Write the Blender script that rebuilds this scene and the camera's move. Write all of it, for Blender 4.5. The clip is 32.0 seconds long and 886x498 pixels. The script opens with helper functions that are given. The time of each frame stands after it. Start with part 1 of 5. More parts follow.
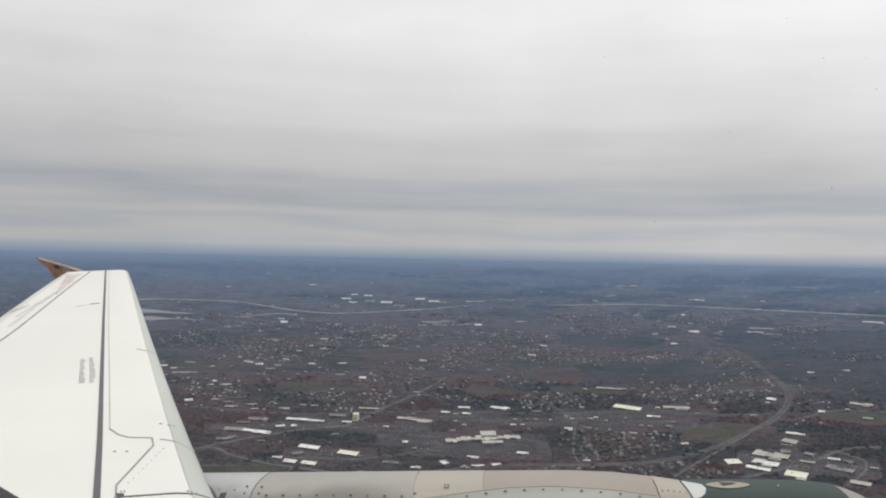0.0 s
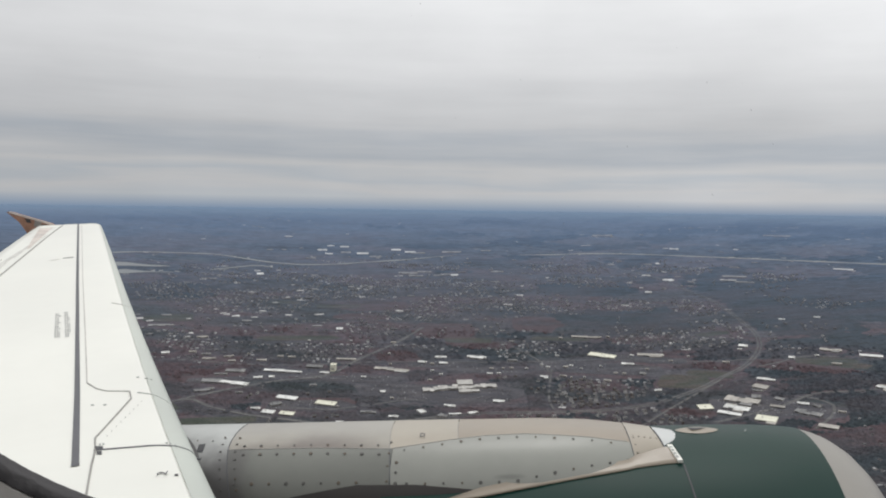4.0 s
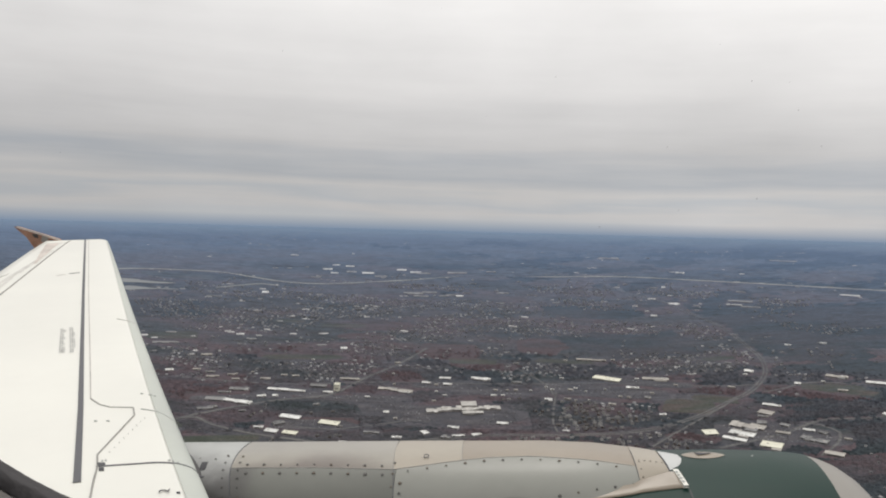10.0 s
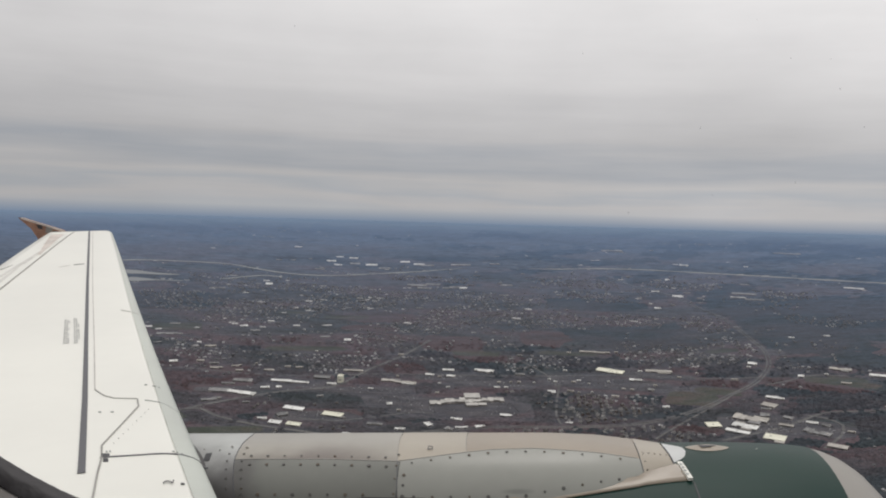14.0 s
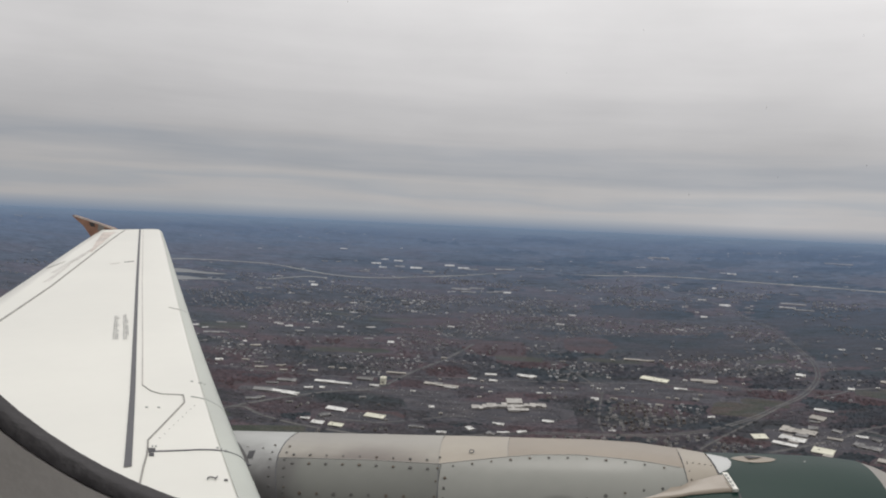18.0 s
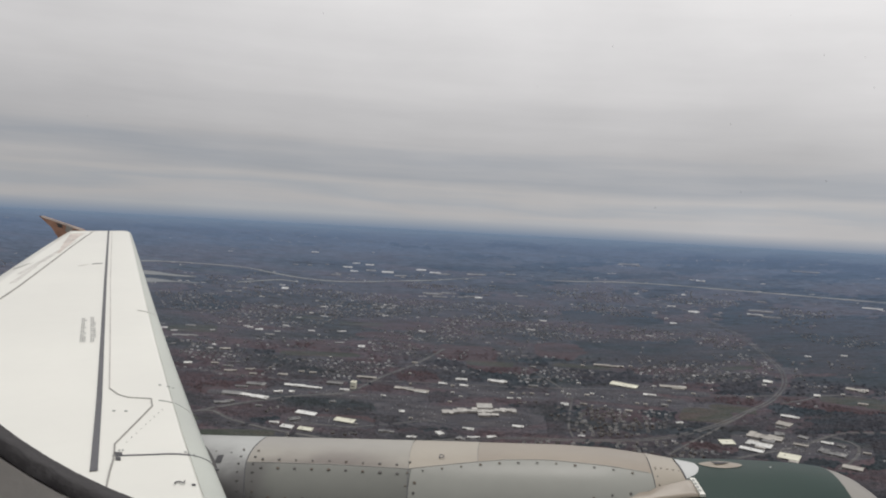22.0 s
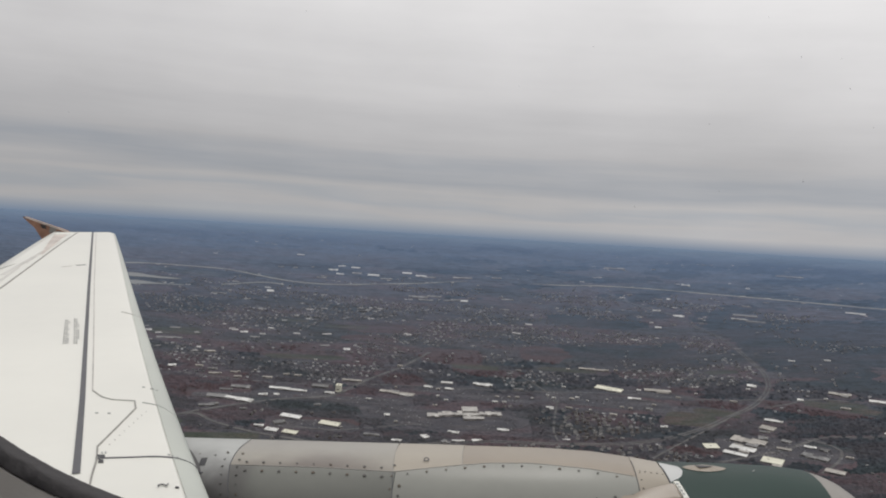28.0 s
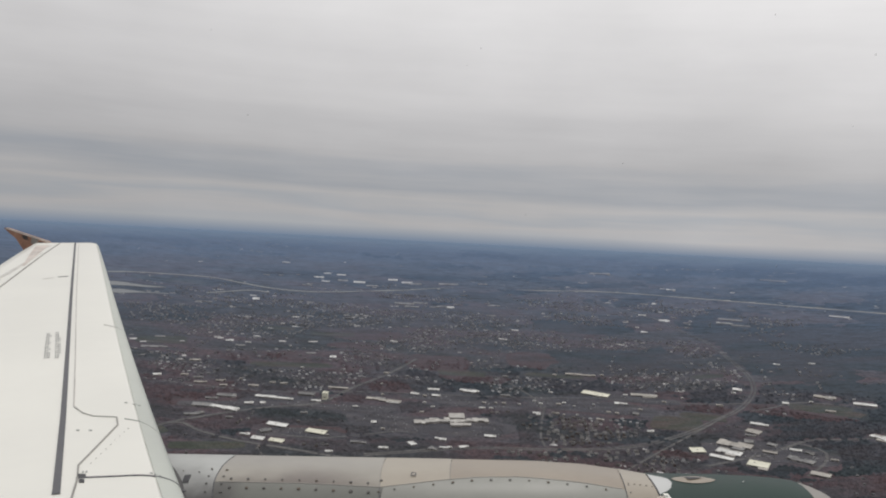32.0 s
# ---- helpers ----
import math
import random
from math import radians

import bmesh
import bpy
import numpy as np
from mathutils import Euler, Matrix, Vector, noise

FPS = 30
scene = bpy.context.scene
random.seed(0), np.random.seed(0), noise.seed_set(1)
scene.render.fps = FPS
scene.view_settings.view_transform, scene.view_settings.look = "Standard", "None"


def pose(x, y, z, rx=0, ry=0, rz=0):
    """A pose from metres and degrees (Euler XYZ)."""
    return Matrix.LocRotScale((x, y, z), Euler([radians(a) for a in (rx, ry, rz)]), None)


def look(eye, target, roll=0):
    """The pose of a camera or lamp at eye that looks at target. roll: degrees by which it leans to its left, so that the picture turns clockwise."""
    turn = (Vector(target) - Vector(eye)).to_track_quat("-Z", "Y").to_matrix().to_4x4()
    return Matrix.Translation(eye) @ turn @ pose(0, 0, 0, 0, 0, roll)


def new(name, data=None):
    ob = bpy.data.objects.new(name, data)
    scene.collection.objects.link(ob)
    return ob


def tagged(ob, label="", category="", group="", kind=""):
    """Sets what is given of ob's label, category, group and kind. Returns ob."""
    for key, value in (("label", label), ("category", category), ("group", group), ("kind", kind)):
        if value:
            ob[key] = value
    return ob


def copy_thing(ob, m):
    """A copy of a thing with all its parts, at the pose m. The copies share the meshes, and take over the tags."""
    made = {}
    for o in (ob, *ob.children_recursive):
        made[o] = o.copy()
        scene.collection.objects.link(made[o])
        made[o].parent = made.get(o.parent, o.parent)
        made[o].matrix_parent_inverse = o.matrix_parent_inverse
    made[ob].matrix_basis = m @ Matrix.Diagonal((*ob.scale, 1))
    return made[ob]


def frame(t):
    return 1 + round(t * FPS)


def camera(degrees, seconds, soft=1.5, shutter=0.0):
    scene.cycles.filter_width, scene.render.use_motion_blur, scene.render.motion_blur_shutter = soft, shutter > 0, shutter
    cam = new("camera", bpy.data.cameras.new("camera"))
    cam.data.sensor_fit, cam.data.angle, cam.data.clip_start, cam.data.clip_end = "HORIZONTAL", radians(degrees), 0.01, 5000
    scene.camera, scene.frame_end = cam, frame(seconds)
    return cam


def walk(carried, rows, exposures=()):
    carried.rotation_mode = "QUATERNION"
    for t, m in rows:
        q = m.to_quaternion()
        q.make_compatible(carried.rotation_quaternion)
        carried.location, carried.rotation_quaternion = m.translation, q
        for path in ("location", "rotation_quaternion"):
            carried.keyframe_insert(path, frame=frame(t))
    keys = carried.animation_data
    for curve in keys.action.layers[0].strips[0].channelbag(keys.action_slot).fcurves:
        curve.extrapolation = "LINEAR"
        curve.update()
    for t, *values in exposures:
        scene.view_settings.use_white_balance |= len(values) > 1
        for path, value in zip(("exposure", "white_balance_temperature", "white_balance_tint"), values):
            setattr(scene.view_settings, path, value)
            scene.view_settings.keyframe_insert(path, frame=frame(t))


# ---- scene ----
# The view from a cabin window of an airliner over a town, under an overcast sky.
# World: z up, the aeroplane flies at z = 800; the land is a wide shallow basin, bent up so its rim meets the camera's
# horizon.
ALT = 800.0
RIM = 4950.0
cam = camera(51.2, 32.0, soft=2.0)
PATH = [
    (0, pose(-0.001, 0.012, 799.998, 90.61, -1.17, -0.92)),
    (0.5, pose(0.007, -0.039, 800.017, 87.74, -1.98, -1.46)),
    (1, pose(0.010, -0.031, 800.017, 86.88, -1.59, -1.55)),
    (1.5, pose(0.006, -0.018, 800.014, 86.65, -1.44, -1.80)),
    (2, pose(0.006, -0.017, 800.012, 87.23, -0.62, -2.52)),
    (2.5, pose(-0.003, -0.008, 800.010, 87.22, -0.49, -2.72)),
    (4.5, pose(0.008, -0.017, 800.008, 88.06, -0.86, -2.37)),
    (5, pose(-0.003, -0.007, 800.009, 89.10, -0.98, -2.56)),
    (5.5, pose(-0.002, -0.011, 800.009, 89.77, -1.01, -2.46)),
    (6, pose(-0.003, -0.013, 800.011, 89.88, -1.07, -2.50)),
    (6.5, pose(-0.002, -0.012, 800.010, 89.79, -1.10, -2.59)),
    (7, pose(-0.003, -0.010, 800.010, 89.58, -1.20, -2.72)),
    (7.5, pose(-0.004, -0.010, 800.010, 89.15, -1.19, -2.96)),
    (8, pose(-0.003, -0.007, 800.008, 88.63, -1.25, -3.16)),
    (8.5, pose(-0.004, -0.008, 800.009, 88.15, -1.30, -3.23)),
    (9, pose(0.003, -0.016, 800.010, 87.99, -1.49, -2.64)),
    (9.5, pose(0.000, -0.006, 800.006, 88.29, -1.77, -2.42)),
    (10, pose(0.002, -0.006, 800.004, 88.85, -1.55, -2.04)),
    (10.5, pose(0.004, -0.006, 800.002, 89.20, -1.68, -2.05)),
    (11, pose(0.005, -0.005, 800.003, 88.91, -1.33, -1.32)),
    (11.5, pose(0.000, -0.005, 800.006, 88.42, -1.19, -1.34)),
    (12, pose(-0.006, 0.005, 800.004, 88.47, -1.31, -1.55)),
    (12.5, pose(-0.006, 0.004, 800.005, 88.31, -1.40, -1.72)),
    (13, pose(-0.008, 0.011, 800.002, 88.25, -1.56, -1.77)),
    (13.5, pose(-0.006, 0.007, 800.003, 88.29, -1.69, -1.86)),
    (15.5, pose(0.013, 0.001, 799.999, 88.45, -1.15, -0.67)),
    (16, pose(0.009, 0.001, 799.998, 88.30, -1.12, 0.24)),
    (16.5, pose(0.008, 0.003, 799.998, 88.11, -1.51, 1.05)),
    (17, pose(0.007, 0.001, 799.999, 87.85, -1.51, 1.63)),
    (17.5, pose(0.002, 0.012, 799.997, 87.82, -1.75, 1.58)),
    (18, pose(-0.002, 0.008, 799.998, 88.49, -2.57, 0.98)),
    (18.5, pose(-0.004, 0.012, 799.997, 88.64, -3.08, 0.22)),
    (19, pose(-0.000, -0.000, 800.000, 88.66, -3.05, 0.07)),
    (19.5, pose(-0.002, 0.004, 799.999, 88.80, -3.13, -0.05)),
    (20, pose(-0.001, 0.001, 800.000, 88.91, -3.11, -0.19)),
    (20.5, pose(-0.002, 0.001, 800.000, 88.86, -3.44, -0.41)),
    (21, pose(-0.001, 0.000, 800.001, 88.83, -3.58, -0.55)),
    (21.5, pose(-0.003, 0.006, 799.999, 88.79, -3.69, -0.69)),
    (22, pose(-0.002, 0.005, 799.999, 88.86, -3.13, -0.76)),
    (22.5, pose(-0.003, 0.008, 799.997, 88.98, -2.87, -0.81)),
    (23, pose(-0.001, 0.005, 799.998, 89.00, -2.88, -0.82)),
    (23.5, pose(-0.002, 0.008, 799.997, 89.02, -2.92, -0.83)),
    (24, pose(-0.000, 0.007, 799.997, 89.04, -3.12, -0.91)),
    (24.5, pose(-0.002, 0.006, 799.999, 88.93, -3.20, -1.08)),
    (25, pose(-0.002, 0.005, 799.999, 88.83, -3.27, -1.26)),
    (25.5, pose(-0.004, 0.008, 799.999, 88.67, -3.36, -1.47)),
    (27.5, pose(-0.004, 0.006, 799.999, 88.83, -3.54, -1.76)),
    (28, pose(-0.001, 0.004, 799.998, 89.11, -3.44, -1.62)),
    (28.5, pose(-0.001, 0.008, 799.996, 89.36, -3.39, -1.47)),
    (29, pose(-0.001, 0.008, 799.996, 89.50, -3.33, -1.43)),
    (29.5, pose(-0.001, 0.008, 799.996, 89.46, -3.42, -1.46)),
    (30, pose(0.001, 0.003, 799.998, 89.31, -3.57, -1.52)),
    (30.5, pose(-0.001, 0.004, 799.999, 89.13, -3.67, -1.56)),
    (31, pose(-0.001, 0.004, 800.000, 89.03, -3.32, -1.72)),
    (31.5, pose(-0.006, 0.014, 799.998, 89.07, -3.05, -2.00)),
    (32, pose(-0.001, 0.047, 800.023, 89.56, -3.03, -2.51)),
]
walk(cam, PATH, exposures=((0, 0.14, 6480, 10), (2, 0.22, 6380, 9), (5, 0.17, 6380, 9), (7, 0.10, 6400, 9), (9, 0.25, 6580, 10), (10, 0.22, 6620, 10), (13, 0.06, 6560, 11), (19, 0.0, 6540, 11), (32, -0.06, 6520, 11)))

# ---- sky and sun ----
world = bpy.data.worlds.new("overcast_sky")
scene.world = world
world.use_nodes = True
wn = world.node_tree
for n in list(wn.nodes):
    wn.nodes.remove(n)


def wnode(kind, **inputs):
    n = wn.nodes.new(kind)
    for k, v in inputs.items():
        n.inputs[k].default_value = v
    return n


w_out = wn.nodes.new("ShaderNodeOutputWorld")
w_bg = wnode("ShaderNodeBackground", Strength=1.0)
w_sky = wn.nodes.new("ShaderNodeTexSky")
w_sky.sky_type = "NISHITA"
w_sky.sun_disc = False
w_sky.sun_elevation = radians(58)
w_sky.sun_rotation = radians(11)
w_dim = wn.nodes.new("ShaderNodeVectorMath")
w_dim.operation = "SCALE"
w_dim.inputs["Scale"].default_value = 0.06
wn.links.new(w_sky.outputs[0], w_dim.inputs[0])
w_co = wn.nodes.new("ShaderNodeTexCoord")
w_sep = wn.nodes.new("ShaderNodeSeparateXYZ")
wn.links.new(w_co.outputs["Generated"], w_sep.inputs[0])


def wmath(op, a, b=None, c=None):
    n = wn.nodes.new("ShaderNodeMath")
    n.operation = op
    for i, v in enumerate((a, b, c)):
        if v is None:
            continue
        if isinstance(v, (int, float)):
            n.inputs[i].default_value = v
        else:
            wn.links.new(v, n.inputs[i])
    return n.outputs[0]


def wnoise(scale_xyz, scale, detail, offset=(0, 0, 0)):
    m = wn.nodes.new("ShaderNodeMapping")
    m.inputs["Scale"].default_value = scale_xyz
    m.inputs["Location"].default_value = offset
    wn.links.new(w_co.outputs["Generated"], m.inputs[0])
    n = wnode("ShaderNodeTexNoise", Scale=scale, Detail=detail, Roughness=0.55)
    wn.links.new(m.outputs[0], n.inputs["Vector"])
    return n.outputs["Fac"]


elev = wmath("MULTIPLY", wmath("ARCSINE", w_sep.outputs["Z"]), 57.29578)
# layers of cloud: long flat streaks near the horizon, soft billows higher up
streak = wnoise((1, 1, 13), 2.4, 4, (3.1, 0.4, 0))
billow = wnoise((1, 1, 2.2), 3.4, 5, (0.7, 5.2, 0))
low = wmath("SUBTRACT", streak, 0.5)
bent = wmath("ADD", elev, wmath("MULTIPLY", low, 4.2))
bent = wmath("ADD", bent, wmath("MULTIPLY", w_sep.outputs["X"], 0.5))
fac = wmath("DIVIDE", bent, 30.0)
ramp = wn.nodes.new("ShaderNodeValToRGB")
wn.links.new(fac, ramp.inputs[0])
STOPS = ((0.0, (0.40, 0.42, 0.445)), (0.020, (0.40, 0.415, 0.44)), (0.045, (0.44, 0.437, 0.445)), (0.066, (0.375, 0.395, 0.425)),
         (0.092, (0.445, 0.44, 0.445)), (0.128, (0.345, 0.362, 0.392)), (0.17, (0.45, 0.445, 0.45)), (0.29, (0.60, 0.59, 0.587)),
         (0.48, (0.755, 0.745, 0.737)), (1.0, (0.87, 0.86, 0.85)))
e = ramp.color_ramp.elements
e[0].position, e[0].color = STOPS[0][0], (*STOPS[0][1], 1)
e[1].position, e[1].color = STOPS[-1][0], (*STOPS[-1][1], 1)
for p, c in STOPS[1:-1]:
    s = e.new(p)
    s.color = (*c, 1)
soft_cloud = wmath("ADD", 1.0, wmath("MULTIPLY", wmath("SUBTRACT", billow, 0.5), 0.36))
zen = wmath("ADD", 1.0, wmath("MULTIPLY", wmath("MAXIMUM", wmath("SUBTRACT", w_sep.outputs["Z"], 0.45), 0.0), 0.85))
w_mul = wn.nodes.new("ShaderNodeVectorMath")
w_mul.operation = "SCALE"
wn.links.new(ramp.outputs[0], w_mul.inputs[0])
side = wmath("ADD", 1.04, wmath("MULTIPLY", w_sep.outputs["X"], 0.22))
wn.links.new(wmath("MULTIPLY", wmath("MULTIPLY", soft_cloud, zen), side), w_mul.inputs["Scale"])
w_mix = wn.nodes.new("ShaderNodeMix")
w_mix.data_type = "RGBA"
w_mix.inputs["Factor"].default_value = 0.93
wn.links.new(w_dim.outputs[0], w_mix.inputs["A"])
wn.links.new(w_mul.outputs[0], w_mix.inputs["B"])
w_low = wn.nodes.new("ShaderNodeMix")
w_low.data_type = "RGBA"
w_low.inputs["B"].default_value = (0.175, 0.235, 0.325, 1)
near_line = wmath("SUBTRACT", 1.0, wmath("DIVIDE", wmath("ABSOLUTE", elev), 0.75))
wn.links.new(wmath("MAXIMUM", wmath("MULTIPLY", near_line, 0.9), 0.0), w_low.inputs["Factor"])
wn.links.new(w_mix.outputs["Result"], w_low.inputs["A"])
wn.links.new(w_low.outputs["Result"], w_bg.inputs["Color"])
wn.links.new(w_bg.outputs[0], w_out.inputs[0])

sun_data = bpy.data.lights.new("sun", "SUN")
sun_data.energy = 0.4
sun_data.angle = radians(18)
sun_data.color = (1.0, 0.97, 0.93)
sun = new("sun", sun_data)
sun.matrix_world = look((0, 0, 3000), (-300, -1500, 500))

# ---- materials ----


def material(name, colour, rough=0.6, metal=0.0, var=0.15, scale=3.0, fine=40.0, bump=0.0, tint=None, object_random=0.0, coat=0.0, space="Object"):
    """A surface with two scales of variation, and slight relief."""
    m = bpy.data.materials.new(name)
    m.use_nodes = True
    t = m.node_tree
    b = t.nodes["Principled BSDF"]
    b.inputs["Roughness"].default_value = rough
    b.inputs["Metallic"].default_value = metal
    b.inputs["Coat Weight"].default_value = coat
    co = t.nodes.new("ShaderNodeTexCoord")
    n1 = t.nodes.new("ShaderNodeTexNoise")
    n1.inputs["Scale"].default_value = scale
    n1.inputs["Detail"].default_value = 6
    n2 = t.nodes.new("ShaderNodeTexNoise")
    n2.inputs["Scale"].default_value = fine
    n2.inputs["Detail"].default_value = 3
    for n in (n1, n2):
        t.links.new(co.outputs[space], n.inputs["Vector"])
    mix = t.nodes.new("ShaderNodeMix")
    mix.data_type = "RGBA"
    dark = tint or tuple(c * (1 - 2.2 * var) for c in colour)
    lite = tuple(min(1, c * (1 + 1.0 * var)) for c in colour)
    mix.inputs["A"].default_value = (*dark, 1)
    mix.inputs["B"].default_value = (*lite, 1)
    add = t.nodes.new("ShaderNodeMath")
    add.operation = "MULTIPLY_ADD"
    add.inputs[1].default_value = 0.35
    t.links.new(n2.outputs["Fac"], add.inputs[0])
    mr = t.nodes.new("ShaderNodeMapRange")
    mr.inputs["From Min"].default_value = 0.3
    mr.inputs["From Max"].default_value = 0.7
    mr.inputs["To Max"].default_value = 0.7
    t.links.new(n1.outputs["Fac"], mr.inputs["Value"])
    t.links.new(mr.outputs[0], add.inputs[2])
    t.links.new(add.outputs[0], mix.inputs["Factor"])
    col = mix.outputs["Result"]
    if object_random:
        oi = t.nodes.new("ShaderNodeObjectInfo")
        hsv = t.nodes.new("ShaderNodeHueSaturation")
        mv = t.nodes.new("ShaderNodeMapRange")
        mv.inputs["To Min"].default_value = 1 - object_random
        mv.inputs["To Max"].default_value = 1 + object_random
        t.links.new(oi.outputs["Random"], mv.inputs["Value"])
        t.links.new(mv.outputs[0], hsv.inputs["Value"])
        t.links.new(col, hsv.inputs["Color"])
        col = hsv.outputs["Color"]
    t.links.new(col, b.inputs["Base Color"])
    rr = t.nodes.new("ShaderNodeMapRange")
    rr.inputs["To Min"].default_value = max(0.02, rough - 0.12)
    rr.inputs["To Max"].default_value = min(1, rough + 0.12)
    t.links.new(n1.outputs["Fac"], rr.inputs["Value"])
    t.links.new(rr.outputs[0], b.inputs["Roughness"])
    if bump:
        bp = t.nodes.new("ShaderNodeBump")
        bp.inputs["Strength"].default_value = bump
        bp.inputs["Distance"].default_value = 0.01
        t.links.new(n2.outputs["Fac"], bp.inputs["Height"])
        t.links.new(bp.outputs[0], b.inputs["Normal"])
    return m


def land_material(name, stops, patch, fine, far, island=0.0, rough=0.95, haze=1.0, porous=0.0, speckle=0.45):
    """Land cover: patches of several colours by place; slate-blue distance haze is painted over the farther country."""
    m = bpy.data.materials.new(name)
    m.use_nodes = True
    t = m.node_tree
    b = t.nodes["Principled BSDF"]
    b.inputs["Roughness"].default_value = rough
    b.inputs["Specular IOR Level"].default_value = 0.1
    geo = t.nodes.new("ShaderNodeNewGeometry")
    n1 = t.nodes.new("ShaderNodeTexNoise")
    n1.inputs["Scale"].default_value = 1.0 / patch
    n1.inputs["Detail"].default_value = 8
    n1.inputs["Roughness"].default_value = 0.52
    n2 = t.nodes.new("ShaderNodeTexNoise")
    n2.inputs["Scale"].default_value = 1.0 / fine
    n2.inputs["Detail"].default_value = 5
    n2.inputs["Roughness"].default_value = 0.7
    # noise stretched along x, so that the land looks streaky from the camera
    lay = t.nodes.new("ShaderNodeVectorMath")
    lay.operation = "MULTIPLY"
    lay.inputs[1].default_value = (0.42, 1.25, 1.0)
    t.links.new(geo.outputs["Position"], lay.inputs[0])
    t.links.new(lay.outputs[0], n1.inputs["Vector"])
    t.links.new(geo.outputs["Position"], n2.inputs["Vector"])
    rp = t.nodes.new("ShaderNodeValToRGB")
    el = rp.color_ramp.elements
    el[0].position, el[0].color = stops[0][0], (*stops[0][1], 1)
    el[1].position, el[1].color = stops[-1][0], (*stops[-1][1], 1)
    for p, c in stops[1:-1]:
        s = el.new(p)
        s.color = (*c, 1)
    src = n1.outputs["Fac"]
    if island:
        ad = t.nodes.new("ShaderNodeMath")
        ad.operation = "MULTIPLY_ADD"
        ad.inputs[1].default_value = island
        t.links.new(geo.outputs["Random Per Island"], ad.inputs[0])
        off = t.nodes.new("ShaderNodeMath")
        off.operation = "SUBTRACT"
        off.inputs[1].default_value = island / 2
        t.links.new(n1.outputs["Fac"], off.inputs[0])
        t.links.new(off.outputs[0], ad.inputs[2])
        src = ad.outputs[0]
    t.links.new(src, rp.inputs[0])
    val = t.nodes.new("ShaderNodeMapRange")
    val.inputs["From Min"].default_value = 0.3
    val.inputs["From Max"].default_value = 0.7
    val.inputs["To Min"].default_value = 1 - speckle
    val.inputs["To Max"].default_value = 1 + speckle
    t.links.new(n2.outputs["Fac"], val.inputs["Value"])
    sc = t.nodes.new("ShaderNodeVectorMath")
    sc.operation = "SCALE"
    t.links.new(rp.outputs[0], sc.inputs[0])
    t.links.new(val.outputs[0], sc.inputs["Scale"])
    # distance from the basin's middle, which sets the strength of the painted haze
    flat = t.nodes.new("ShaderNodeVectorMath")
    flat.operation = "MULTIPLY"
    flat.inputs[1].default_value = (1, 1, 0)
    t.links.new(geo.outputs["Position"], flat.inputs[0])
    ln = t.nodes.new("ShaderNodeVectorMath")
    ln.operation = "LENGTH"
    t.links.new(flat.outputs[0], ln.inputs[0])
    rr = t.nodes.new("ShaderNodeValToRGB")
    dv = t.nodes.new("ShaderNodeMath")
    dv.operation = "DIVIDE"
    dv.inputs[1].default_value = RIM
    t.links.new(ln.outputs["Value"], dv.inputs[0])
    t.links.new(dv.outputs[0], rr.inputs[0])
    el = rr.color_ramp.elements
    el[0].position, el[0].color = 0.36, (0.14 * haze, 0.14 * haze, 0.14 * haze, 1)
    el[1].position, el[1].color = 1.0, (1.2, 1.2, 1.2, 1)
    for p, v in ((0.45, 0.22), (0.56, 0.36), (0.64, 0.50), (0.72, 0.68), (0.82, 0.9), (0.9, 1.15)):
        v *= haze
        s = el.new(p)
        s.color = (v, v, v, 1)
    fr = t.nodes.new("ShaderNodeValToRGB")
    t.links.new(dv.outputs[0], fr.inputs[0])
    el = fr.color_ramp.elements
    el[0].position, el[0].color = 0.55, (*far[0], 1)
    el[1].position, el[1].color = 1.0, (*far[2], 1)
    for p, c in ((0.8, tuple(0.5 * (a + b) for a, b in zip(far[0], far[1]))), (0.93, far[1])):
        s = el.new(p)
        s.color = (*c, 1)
    n3 = t.nodes.new("ShaderNodeTexNoise")
    n3.inputs["Scale"].default_value = 1.0 / 26.0
    n3.inputs["Detail"].default_value = 9
    n3.inputs["Roughness"].default_value = 0.85
    t.links.new(lay.outputs[0], n3.inputs["Vector"])
    fv = t.nodes.new("ShaderNodeMapRange")
    fv.inputs["From Min"].default_value = 0.32
    fv.inputs["From Max"].default_value = 0.68
    fv.inputs["To Min"].default_value = 0.28
    fv.inputs["To Max"].default_value = 1.8
    both = t.nodes.new("ShaderNodeMath")
    both.operation = "MULTIPLY_ADD"
    both.inputs[1].default_value = 0.35
    t.links.new(n1.outputs["Fac"], both.inputs[0])
    less = t.nodes.new("ShaderNodeMath")
    less.operation = "SUBTRACT"
    less.inputs[1].default_value = 0.175
    t.links.new(n3.outputs["Fac"], less.inputs[0])
    t.links.new(less.outputs[0], both.inputs[2])
    t.links.new(both.outputs[0], fv.inputs["Value"])
    # contrast fades towards the rim, as part of the painted haze
    calm = t.nodes.new("ShaderNodeMapRange")
    calm.inputs["From Min"].default_value = 0.74
    calm.inputs["From Max"].default_value = 0.96
    calm.inputs["To Min"].default_value = 1.0
    calm.inputs["To Max"].default_value = 0.12
    t.links.new(dv.outputs[0], calm.inputs["Value"])
    even = t.nodes.new("ShaderNodeMix")
    even.inputs["A"].default_value = 1.0
    t.links.new(calm.outputs[0], even.inputs["Factor"])
    t.links.new(fv.outputs[0], even.inputs["B"])
    fs_ = t.nodes.new("ShaderNodeVectorMath")
    fs_.operation = "SCALE"
    t.links.new(fr.outputs[0], fs_.inputs[0])
    t.links.new(even.outputs["Result"], fs_.inputs["Scale"])
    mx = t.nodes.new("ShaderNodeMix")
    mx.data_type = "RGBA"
    # the painted haze is uneven: stronger and weaker by patch
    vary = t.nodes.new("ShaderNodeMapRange")
